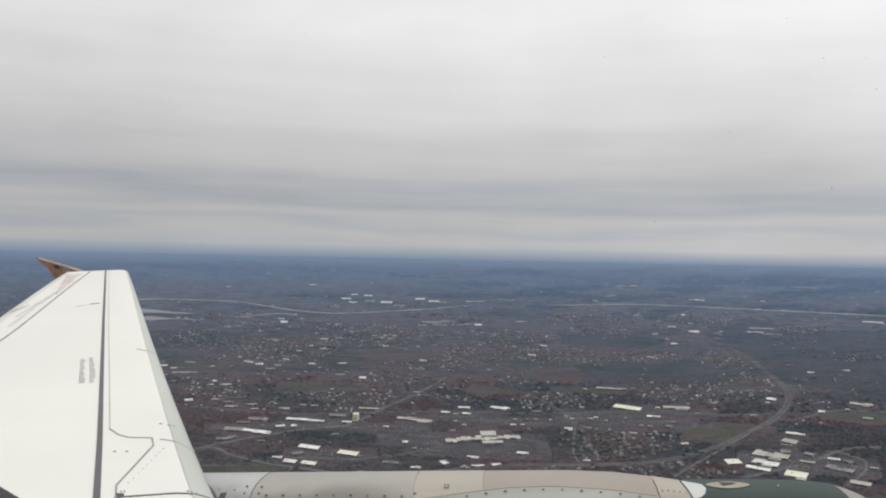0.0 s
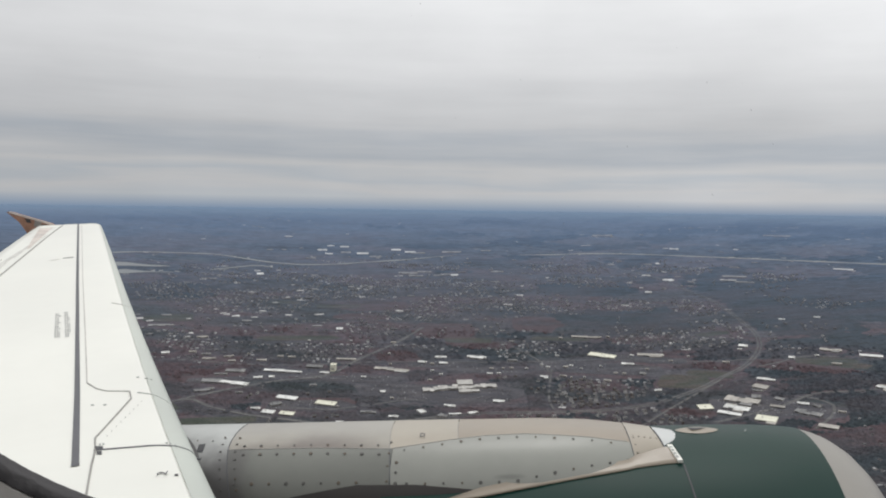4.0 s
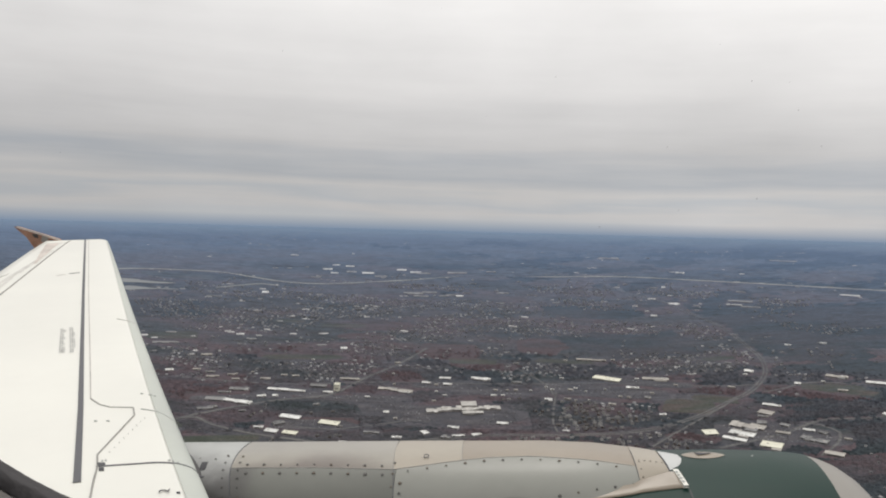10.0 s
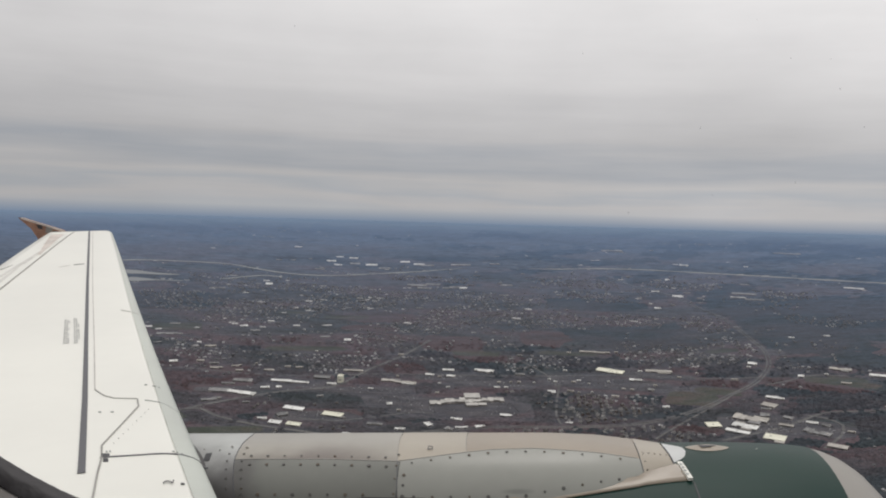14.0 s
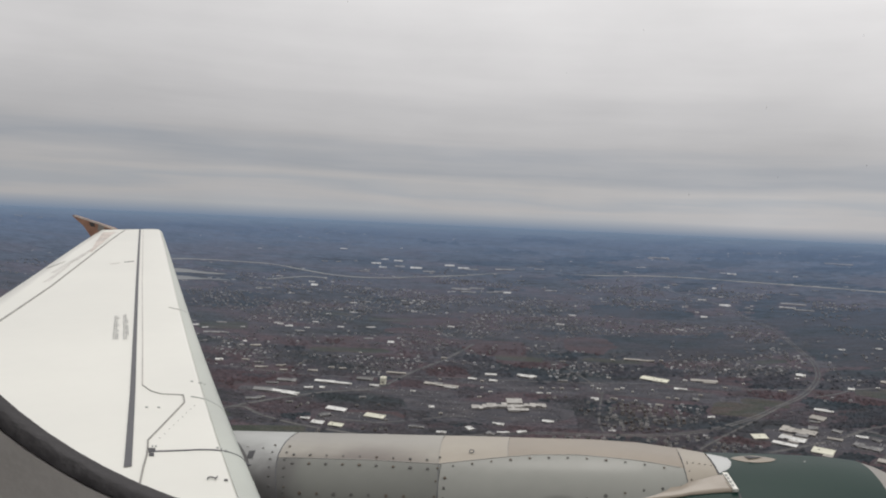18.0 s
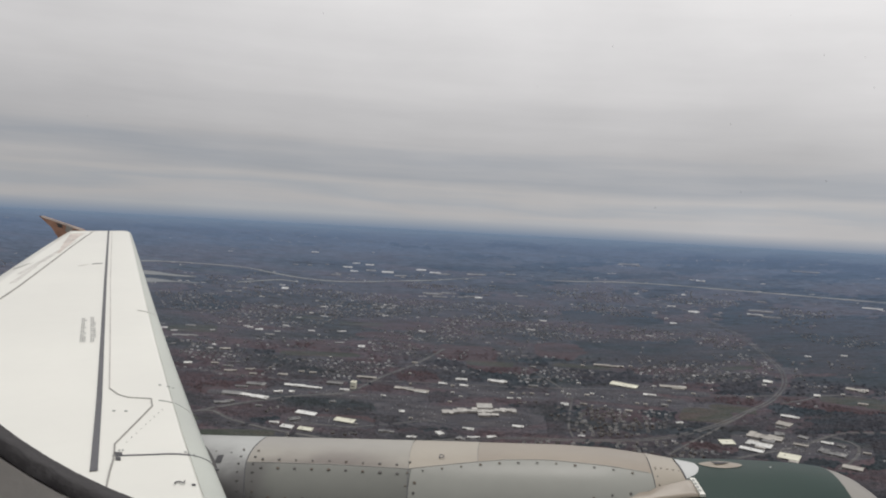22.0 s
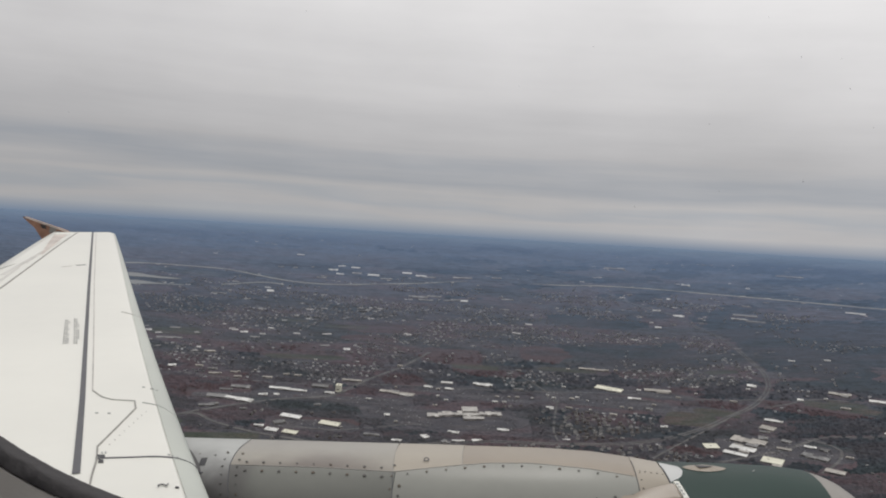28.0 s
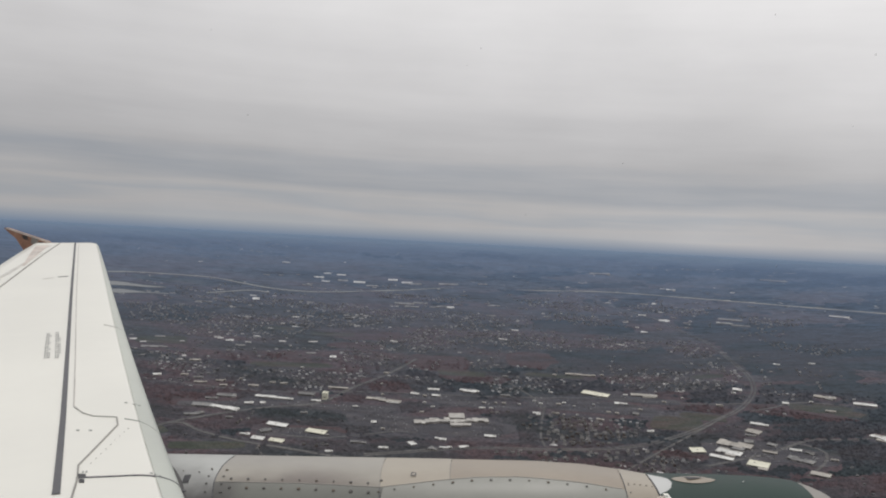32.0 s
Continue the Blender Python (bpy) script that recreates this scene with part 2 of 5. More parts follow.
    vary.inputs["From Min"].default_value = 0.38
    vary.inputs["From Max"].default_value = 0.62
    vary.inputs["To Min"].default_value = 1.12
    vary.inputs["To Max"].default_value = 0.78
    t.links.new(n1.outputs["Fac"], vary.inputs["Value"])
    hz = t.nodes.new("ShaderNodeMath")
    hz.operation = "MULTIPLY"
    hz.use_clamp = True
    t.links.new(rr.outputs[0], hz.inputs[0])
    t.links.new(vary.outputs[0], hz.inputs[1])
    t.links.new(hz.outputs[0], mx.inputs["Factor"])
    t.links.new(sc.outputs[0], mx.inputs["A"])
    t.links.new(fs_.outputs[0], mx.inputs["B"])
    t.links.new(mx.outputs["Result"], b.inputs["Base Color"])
    if porous:
        # bare crowns let the sky's light in from above: they shade almost like level ground
        up = t.nodes.new("ShaderNodeMix")
        up.data_type = "VECTOR"
        up.inputs["Factor"].default_value = porous
        up.inputs["B"].default_value = (0, 0, 1)
        t.links.new(geo.outputs["Normal"], up.inputs["A"])
        nz = t.nodes.new("ShaderNodeVectorMath")
        nz.operation = "NORMALIZE"
        t.links.new(up.outputs["Result"], nz.inputs[0])
        t.links.new(nz.outputs[0], b.inputs["Normal"])
    return m


def soot_shade_patch(m, middle, reach, colour, amount):
    """A soft-edged, uneven darker patch mixed into a part's paint: for soot, and for shade put into the colour."""
    t = m.node_tree
    b = t.nodes["Principled BSDF"]
    src = b.inputs["Base Color"].links[0].from_socket
    co = t.nodes.new("ShaderNodeTexCoord")
    mp = t.nodes.new("ShaderNodeMapping")
    mp.vector_type = "POINT"
    mp.inputs["Location"].default_value = [-c / r for c, r in zip(middle, reach)]
    mp.inputs["Scale"].default_value = [1 / r for r in reach]
    t.links.new(co.outputs["Object"], mp.inputs["Vector"])
    ln = t.nodes.new("ShaderNodeVectorMath")
    ln.operation = "LENGTH"
    t.links.new(mp.outputs[0], ln.inputs[0])
    ns = t.nodes.new("ShaderNodeTexNoise")
    ns.inputs["Scale"].default_value = 5.0
    ns.inputs["Detail"].default_value = 5
    t.links.new(co.outputs["Object"], ns.inputs["Vector"])
    ad = t.nodes.new("ShaderNodeMath")
    ad.operation = "MULTIPLY_ADD"
    ad.inputs[1].default_value = 0.9
    t.links.new(ns.outputs["Fac"], ad.inputs[0])
    t.links.new(ln.outputs["Value"], ad.inputs[2])
    mr = t.nodes.new("ShaderNodeMapRange")
    mr.interpolation_type = "SMOOTHSTEP"
    mr.inputs["From Min"].default_value = 0.7
    mr.inputs["From Max"].default_value = 1.5
    mr.inputs["To Min"].default_value = amount
    mr.inputs["To Max"].default_value = 0.0
    t.links.new(ad.outputs[0], mr.inputs["Value"])
    mx = t.nodes.new("ShaderNodeMix")
    mx.data_type = "RGBA"
    mx.inputs["B"].default_value = (*colour, 1)
    t.links.new(mr.outputs[0], mx.inputs["Factor"])
    t.links.new(src, mx.inputs["A"])
    t.links.new(mx.outputs["Result"], b.inputs["Base Color"])


# far colours: the bluish haze of distance, put into the base colours
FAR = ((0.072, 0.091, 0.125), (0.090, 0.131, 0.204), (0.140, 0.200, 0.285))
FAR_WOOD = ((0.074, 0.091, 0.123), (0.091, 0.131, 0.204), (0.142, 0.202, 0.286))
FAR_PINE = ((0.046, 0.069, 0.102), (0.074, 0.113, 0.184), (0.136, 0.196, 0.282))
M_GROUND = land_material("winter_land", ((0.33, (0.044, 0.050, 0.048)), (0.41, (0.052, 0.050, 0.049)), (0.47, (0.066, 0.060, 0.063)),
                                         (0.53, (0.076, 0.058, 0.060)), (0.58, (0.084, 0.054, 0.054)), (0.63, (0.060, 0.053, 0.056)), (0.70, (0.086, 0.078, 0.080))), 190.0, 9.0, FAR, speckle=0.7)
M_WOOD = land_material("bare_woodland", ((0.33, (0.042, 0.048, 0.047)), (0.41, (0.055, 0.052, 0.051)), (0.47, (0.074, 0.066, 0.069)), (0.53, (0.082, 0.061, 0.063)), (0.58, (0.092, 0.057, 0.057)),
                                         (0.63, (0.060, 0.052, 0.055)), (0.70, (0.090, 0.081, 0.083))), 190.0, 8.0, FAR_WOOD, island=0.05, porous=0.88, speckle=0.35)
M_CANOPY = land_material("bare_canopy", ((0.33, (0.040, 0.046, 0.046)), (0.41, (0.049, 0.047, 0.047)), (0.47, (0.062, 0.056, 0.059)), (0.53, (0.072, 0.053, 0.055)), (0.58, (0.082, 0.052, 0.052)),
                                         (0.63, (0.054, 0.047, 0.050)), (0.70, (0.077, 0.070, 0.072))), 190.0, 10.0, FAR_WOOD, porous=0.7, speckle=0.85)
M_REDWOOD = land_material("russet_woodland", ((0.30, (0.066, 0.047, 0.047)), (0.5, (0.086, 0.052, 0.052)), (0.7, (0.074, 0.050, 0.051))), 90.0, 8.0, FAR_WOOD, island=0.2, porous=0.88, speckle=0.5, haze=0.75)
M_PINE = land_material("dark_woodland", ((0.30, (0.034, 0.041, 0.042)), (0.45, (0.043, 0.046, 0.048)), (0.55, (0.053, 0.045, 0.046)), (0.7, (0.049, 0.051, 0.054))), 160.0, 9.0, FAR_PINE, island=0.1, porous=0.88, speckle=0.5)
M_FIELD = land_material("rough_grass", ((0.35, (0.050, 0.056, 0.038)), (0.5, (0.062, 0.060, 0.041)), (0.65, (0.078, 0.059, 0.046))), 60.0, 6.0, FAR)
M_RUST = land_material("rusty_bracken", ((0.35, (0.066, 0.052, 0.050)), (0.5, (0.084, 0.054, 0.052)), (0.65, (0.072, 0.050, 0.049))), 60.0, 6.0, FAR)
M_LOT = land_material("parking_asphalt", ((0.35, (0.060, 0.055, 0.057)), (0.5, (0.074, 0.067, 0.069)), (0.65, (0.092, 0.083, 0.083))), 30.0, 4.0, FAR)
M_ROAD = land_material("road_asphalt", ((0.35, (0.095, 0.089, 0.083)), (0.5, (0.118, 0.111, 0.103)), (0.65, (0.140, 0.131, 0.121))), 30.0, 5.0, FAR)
# house colours turn pale and bluish with distance: haze painted in
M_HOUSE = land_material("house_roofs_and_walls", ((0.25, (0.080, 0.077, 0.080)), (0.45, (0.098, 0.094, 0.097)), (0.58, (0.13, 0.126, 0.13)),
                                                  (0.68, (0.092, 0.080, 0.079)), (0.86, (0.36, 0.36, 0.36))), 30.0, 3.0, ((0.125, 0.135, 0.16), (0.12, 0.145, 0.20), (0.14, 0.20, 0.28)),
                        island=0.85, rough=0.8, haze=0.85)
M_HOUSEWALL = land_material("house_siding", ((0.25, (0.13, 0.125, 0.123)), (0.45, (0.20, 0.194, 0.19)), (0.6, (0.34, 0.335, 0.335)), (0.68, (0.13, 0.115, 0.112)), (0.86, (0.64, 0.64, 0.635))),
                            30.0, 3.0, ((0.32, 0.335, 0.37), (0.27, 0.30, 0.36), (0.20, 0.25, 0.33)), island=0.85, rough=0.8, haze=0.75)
# roof colours that carry the pale haze of distance
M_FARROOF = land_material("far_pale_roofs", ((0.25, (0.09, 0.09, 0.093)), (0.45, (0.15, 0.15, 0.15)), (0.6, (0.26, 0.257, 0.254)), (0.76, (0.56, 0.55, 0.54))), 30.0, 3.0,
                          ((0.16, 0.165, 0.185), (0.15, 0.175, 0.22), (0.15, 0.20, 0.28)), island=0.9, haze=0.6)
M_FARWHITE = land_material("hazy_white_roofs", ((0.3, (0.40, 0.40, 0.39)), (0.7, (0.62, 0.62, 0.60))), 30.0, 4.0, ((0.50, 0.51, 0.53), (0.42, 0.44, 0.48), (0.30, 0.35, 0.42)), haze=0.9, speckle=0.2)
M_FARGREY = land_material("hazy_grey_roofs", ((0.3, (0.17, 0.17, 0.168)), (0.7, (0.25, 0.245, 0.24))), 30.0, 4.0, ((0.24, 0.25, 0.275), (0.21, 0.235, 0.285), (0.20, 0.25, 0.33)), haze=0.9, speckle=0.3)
M_WATER = material("river_water", (0.115, 0.13, 0.142), rough=0.45, var=0.08, scale=0.01, fine=0.1)
M_ROOF = {
    "w": material("white_roof_membrane", (0.62, 0.62, 0.60), 0.7, var=0.10, scale=0.05, fine=0.6, object_random=0.14),
    "y": material("cream_roof_membrane", (0.64, 0.63, 0.52), 0.7, var=0.08, scale=0.05, fine=0.6, object_random=0.06),
    "b": material("beige_gravel_roof", (0.38, 0.36, 0.33), 0.85, var=0.14, scale=0.06, fine=0.6, object_random=0.14),
    "g": material("grey_tar_roof", (0.20, 0.20, 0.20), 0.85, var=0.16, scale=0.06, fine=0.6, object_random=0.2),
}
M_WALL = material("building_wall", (0.30, 0.28, 0.26), 0.85, var=0.15, scale=0.2, fine=1.5, object_random=0.35)
M_GLASSBAND = material("dark_window_band", (0.05, 0.055, 0.06), 0.25, var=0.1)
M_PAINT = material("white_wing_paint", (0.73, 0.725, 0.665), 0.42, var=0.035, scale=0.55, fine=7.0, coat=0.15)
M_NOSE = material("grey_green_leading_edge", (0.46, 0.485, 0.435), 0.40, var=0.06, scale=1.2, fine=14.0, coat=0.15)
M_GAP = material("dark_sealant", (0.10, 0.10, 0.11), 0.7, var=0.12, scale=3, fine=30)
M_LINE = material("panel_line_dirt", (0.31, 0.30, 0.28), 0.8, var=0.2, scale=4, fine=30)
M_MARK = material("grey_stencil_paint", (0.36, 0.37, 0.36), 0.6, var=0.1)
M_BLACK = material("black_marking_paint", (0.04, 0.04, 0.045), 0.6, var=0.1)
M_GREEN = material("dark_green_cowl_paint", (0.0065, 0.030, 0.0235), 0.42, var=0.12, scale=1.4, fine=9)
M_GREEN.node_tree.nodes["Principled BSDF"].inputs["Specular IOR Level"].default_value = 0.14
M_LIP = material("worn_grey_inlet_lip", (0.23, 0.215, 0.192), 0.42, 0.0, var=0.06, scale=2.0, fine=14)
M_BEIGE = material("beige_weathered_paint", (0.266, 0.249, 0.207), 0.32, var=0.10, scale=2.2, fine=18, tint=(0.195, 0.176, 0.142), coat=0.4)
M_TAN = material("tan_weathered_paint", (0.262, 0.222, 0.172), 0.34, var=0.08, scale=2.2, fine=18, tint=(0.205, 0.168, 0.126), coat=0.1)
M_PALE = material("pale_beige_paint", (0.33, 0.297, 0.240), 0.34, var=0.07, scale=2.2, fine=18, tint=(0.27, 0.232, 0.182), coat=0.1)
M_SIDE = material("grey_pylon_paint", (0.148, 0.152, 0.134), 0.40, var=0.09, scale=1.6, fine=16, coat=0.0)
# lighter grey paint, with the forward side's brighter light put into the colour
M_SIDE2 = material("lit_grey_pylon_paint", (0.245, 0.248, 0.222), 0.38, var=0.07, scale=1.6, fine=16)
# browner along the lower edge of the top panel
soot_shade_patch(M_BEIGE, (-0.93, 3.7, -0.838), (0.42, 9, 0.046), (0.115, 0.092, 0.076), 0.92)
soot_shade_patch(M_BEIGE, (0.45, 3.65, -1.0), (0.12, 9, 0.05), (0.15, 0.12, 0.095), 0.5)
# darker towards the rear end of the side panel
soot_shade_patch(M_SIDE, (-1.25, 3.5, -0.95), (0.13, 9, 0.25), (0.075, 0.072, 0.068), 0.8)
soot_shade_patch(M_SIDE2, (-0.12, 3.5, -0.93), (0.07, 9, 0.012), (0.12, 0.12, 0.11), 0.6)
M_REAR = material("white_rear_fairing_paint", (0.39, 0.40, 0.385), 0.40, var=0.05, scale=2, fine=16)
# the wing's shade on the lower rear fairing, put into its colour
soot_shade_patch(M_REAR, (-1.45, 3.5, -0.94), (1.1, 9, 0.17), (0.08, 0.077, 0.075), 0.95)
M_FAIR = material("white_fairing_paint", (0.50, 0.51, 0.50), 0.40, var=0.05, scale=2, fine=16)
M_DARKMETAL = material("dark_metal", (0.055, 0.050, 0.048), 0.55, 0.2, var=0.2, scale=3, fine=20)
M_LOW_BROWN = material("dark_brown_skin", (0.034, 0.029, 0.027), 0.6, 0.0, var=0.2, scale=2.5, fine=16)
M_SCREW = material("fastener_dirt", (0.10, 0.095, 0.09), 0.55, 0.3, var=0.1)
M_ORANGE = material("orange_brown_livery", (0.31, 0.172, 0.112), 0.45, var=0.25, scale=7, fine=30, tint=(0.20, 0.10, 0.062))
M_FADE = material("faded_rust_paint", (0.59, 0.52, 0.465), 0.5, var=0.22, scale=4, fine=20)
M_GASKET = material("black_rubber_gasket", (0.042, 0.037, 0.041), 0.6, var=0.1, scale=20, fine=200, bump=0.1)
M_PANEL = material("grey_cabin_plastic", (0.29, 0.272, 0.252), 0.55, var=0.02, scale=6, fine=200, bump=0.03)
M_SKIN = material("white_fuselage_paint", (0.74, 0.75, 0.73), 0.4, var=0.03, scale=1, fine=10)

# ---- mesh helpers ----


def mesh_of(name, verts, faces, mats, smooth=False, slots=None):
    me = bpy.data.meshes.new(name)
    me.from_pydata(verts, [], faces)
    for m in mats if isinstance(mats, (list, tuple)) else [mats]:
        me.materials.append(m)
    if slots is not None:
        me.polygons.foreach_set("material_index", slots)
    if smooth:
        me.polygons.foreach_set("use_smooth", [True] * len(me.polygons))
    me.update()
    return me


def part(name, verts, faces, mat, parent, label="", smooth=False):
    ob = new(name, mesh_of(name, verts, faces, mat, smooth))
    ob.parent = parent
    if label:
        tagged(ob, label)
    return ob


def grid_faces(nu, nv, close_u=False, close_v=False):
    out = []
    for i in range(nu if close_u else nu - 1):
        for j in range(nv if close_v else nv - 1):
            a, b = i * nv + j, ((i + 1) % nu) * nv + j
            c, d = ((i + 1) % nu) * nv + (j + 1) % nv, i * nv + (j + 1) % nv
            out.append((a, b, c, d))
    return out


# ---- the land ----


def land_z(x, y):
    return ALT * math.hypot(x, y) / RIM


radii = [0.0, 300, 600, 900, 1200, 1400] + [1500 + 70 * i for i in range(49)] + [4940.0]
verts = [(r * math.sin(a), r * math.cos(a), ALT * r / RIM) for r in radii for a in (2 * math.pi * k / 144 for k in range(144))]
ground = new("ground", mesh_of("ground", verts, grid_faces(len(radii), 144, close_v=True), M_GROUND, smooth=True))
tagged(ground, "brown and grey winter land of a town reaching the horizon", "ground", kind="structure")


def smooth_line(points, step):
    """Points along a Catmull-Rom curve through a few control points."""
    p = [Vector((x, y)) for x, y in points]
    p = [2 * p[0] - p[1]] + p + [2 * p[-1] - p[-2]]
    out = []
    for i in range(1, len(p) - 2):
        n = max(2, int((p[i + 1] - p[i]).length / step))
        for k in range(n):
            t = k / n
            out.append(0.5 * ((2 * p[i]) + (p[i + 1] - p[i - 1]) * t + (2 * p[i - 1] - 5 * p[i] + 4 * p[i + 1] - p[i + 2]) * t * t
                              + (3 * p[i] - p[i - 1] - 3 * p[i + 1] + p[i + 2]) * t ** 3))
    out.append(p[-2])
    return out


KEEP_CLEAR = []  # (x, y, radius) where no tree or house stands


def ribbon(name, points, width, mat, lift, label, category, shift=0.0, wobble=0.0, clear=True, taper=0):
    line = smooth_line(points, 30)
    vs = []
    for i, q in enumerate(line):
        d = (line[min(i + 1, len(line) - 1)] - line[max(i - 1, 0)]).normalized()
        n = Vector((d.y, -d.x))
        half = width / 2 * (1 + wobble * noise.noise((q.x / 90, q.y / 90, 3.3)))
        if taper:
            half *= min(1.0, ((i + 0.2) / taper) ** 0.6, ((len(line) - 0.8 - i) / taper) ** 0.6)
        for s in (-1, 1):
            e2 = q + n * (shift + s * half)
            vs.append((e2.x, e2.y, land_z(e2.x, e2.y) + lift))
        if clear:
            KEEP_CLEAR.append((q.x, q.y, width / 2 + 9 + abs(shift)))
    for i in range(0, 2 * len(line)):
        x, y, z = vs[i]
        vs.append((x, y, z - lift - 2))
    m = 2 * len(line)
    fs = []
    for i in range(len(line) - 1):
        a = 2 * i
        fs += [(a, a + 1, a + 3, a + 2), (a, a + 2, m + a + 2, m + a), (a + 1, m + a + 1, m + a + 3, a + 3)]
    ob = new(name, mesh_of(name, vs, fs, mat))
    return tagged(ob, label, category, kind="structure")


HIGHWAY = [(940, 3330), (984, 3137), (1019, 3008), (1028, 2850), (1025, 2718), (1023, 2635), (993, 2518), (946, 2428), (884, 2345), (806, 2276),
           (733, 2210), (655, 2154), (580, 2114), (492, 2090), (363, 2083), (170, 2080), (-60, 2020)]
BRANCH = [(846, 2316), (806, 2272), (770, 2232), (672, 2136), (574, 2037), (468, 1923), (380, 1800)]
for s in (-1, 1):
    ribbon("road", HIGHWAY, 5, M_ROAD, 0.6, "grey two-lane carriageway of the curving highway", "road", shift=s * 4.5)
ribbon("road", BRANCH, 6, M_ROAD, 0.9, "grey slip road leaving the highway", "road")
ribbon("road", [(-640, 1980), (-557, 2074), (-517, 2128), (-458, 2181), (-359, 2252), (-303, 2285), (-187, 2335), (-116, 2461), (-21, 2602), (60, 2760)],
       10, M_ROAD, 0.7, "pale grey main road through the town", "road")
ribbon("road", [(-517, 2128), (-480, 2140), (-440, 2104), (-337, 2057), (-259, 2040), (-80, 1991)], 10, M_ROAD, 0.8, "pale grey side road", "road")
ribbon("road", [(389, 2375), (364, 2251), (349, 2157), (351, 2099)], 5, M_ROAD, 0.7, "grey street between house blocks", "road")
ribbon("road", [(-600, 2420), (-330, 2400), (-60, 2440), (250, 2440), (560, 2440), (800, 2400), (930, 2400)], 5, M_ROAD, 0.5, "grey town street", "road")
ribbon("road", [(690, 1990), (860, 2060), (980, 2130), (1120, 2130), (1300, 2200)], 9, M_ROAD, 0.5, "pale road past the warehouses", "road")
ribbon("road", [(940, 3330), (840, 3480), (760, 3700)], 14, M_ROAD, 0.6, "far grey stretch of highway", "road")
ribbon("road", [(923, 2342), (990, 2366), (1046, 2396), (1104, 2394), (1176, 2368)], 6, M_ROAD, 0.6, "pale road through brown scrub", "road")
ribbon("road", [(887, 1927), (948, 1985), (983, 2048), (961, 2099), (930, 2118)], 7, M_ROAD, 0.6, "grey road bending round the warehouses", "road")
ribbon("road", [(308, 2576), (346, 2497), (376, 2418), (379, 2353)], 5, M_ROAD, 0.6, "narrow grey street", "road")
ribbon("road", [(-252, 2111), (-173, 2101), (-85, 2130), (7, 2166), (60, 2163)], 5, M_ROAD, 0.6, "narrow grey service road", "road")
ribbon("water", [(-710, 3435), (-617, 3502), (-558, 3534), (-491, 3518)], 12, M_WATER, 1.0, "pale grey side arm of the river", "river", wobble=0.5)
ribbon("water", [(-1400, 3560), (-1179, 3621), (-1053, 3676), (-914, 3698), (-750, 3703), (-629, 3652), (-500, 3594), (-400, 3577), (-296, 3589),
                 (-136, 3646), (38, 3711), (118, 3751), (221, 3795)], 14, M_WATER, 1.0, "pale grey river winding across the plain", "river", wobble=0.8, taper=5)
ribbon("water", [(480, 3800), (605, 3790), (745, 3800), (898, 3781), (1048, 3736), (1366, 3607), (1665, 3456), (1876, 3334), (2200, 3120)],
       14, M_WATER, 1.0, "pale grey river winding across the plain", "river", wobble=0.8, taper=5)
ribbon("water", [(-1230, 3410), (-1060, 3455), (-940, 3455), (-865, 3466)], 44, M_WATER, 1.0, "pale grey lake beside the river", "lake", wobble=1.1, taper=6)
ribbon("water", [(-1200, 3300), (-1000, 3345), (-900, 3360), (-830, 3372)], 52, M_WATER, 1.0, "pale grey lake beside the river", "lake", wobble=1.1, taper=6)


def patch(name, x, y, rx, ry, turn, mat, lift, label, category, clear=True):
    """A field or paved lot with an uneven outline."""
    vs = []
    c, s = math.cos(radians(turn)), math.sin(radians(turn))
    n = 28
    for k in range(n):
        a = 2 * math.pi * k / n
        q = 1 + 0.22 * noise.noise((x * 0.01 + 2 * math.cos(a), y * 0.01 + 2 * math.sin(a), 0.5))
        ca, sa = math.cos(a), math.sin(a)
        u = rx * q * math.copysign(abs(ca) ** 0.5, ca)
        v = ry * q * math.copysign(abs(sa) ** 0.5, sa)
        px, py = x + c * u - s * v, y + s * u + c * v
        vs.append((px, py, land_z(px, py) + lift))
    vs += [(a, b, d - lift - 2) for a, b, d in vs]
    vs.append((x, y, land_z(x, y) + lift))
    fs = [(k, (k + 1) % n, 2 * n) for k in range(n)] + [(k, n + k, n + (k + 1) % n, (k + 1) % n) for k in range(n)]
    ob = new(name, mesh_of(name, vs, fs, mat))
    if clear:
        for i in np.arange(-0.9, 0.95, 0.3):
            for j in np.arange(-0.9, 0.95, 0.3):
                u, v = rx * i, ry * j
                KEEP_CLEAR.append((x + c * u - s * v, y + s * u + c * v, 0.22 * max(rx, ry)))
    return tagged(ob, label, category, kind="structure")


FIELDS = ((1110, 2330, 90, 26, -30), (-600, 2060, 90, 50, 30), (900, 2640, 50, 16, 10), (-380, 3020, 50, 20, 5), (-880, 3600, 150, 40, -5), (700, 2256, 65, 49, -17),
          (-401, 2021, 90, 22, 11), (-293, 2638, 115, 22, 6), (-703, 2790, 78, 37, 14), (192, 2634, 68, 22, -4), (451, 2637, 83, 16, -10), (781, 2301, 60, 26, -19),
          (1136, 2352, 48, 19, -26), (-209, 2987, 74, 21, 4))
for f_ in FIELDS:
    patch("field", *f_, M_FIELD, 0.35, "olive and rust winter grass field", "field")
HEATH = ((127, 2729, 98, 86, -3), (406, 2789, 76, 84, -8), (-11, 2487, 65, 48, 0), (-484, 2302, 88, 41, 12), (-224, 2321, 87, 21, 6), (-81, 3003, 129, 63, 2),
         (788, 2368, 93, 27, -18), (1030, 2322, 133, 45, -24), (-178, 2150, 67, 25, 5), (-475, 2427, 77, 28, 11), (651, 2052, 60, 27, -18), (-337, 2724, 101, 34, 7),
         (222, 2591, 96, 36, -5), (-129, 2872, 88, 44, 3))
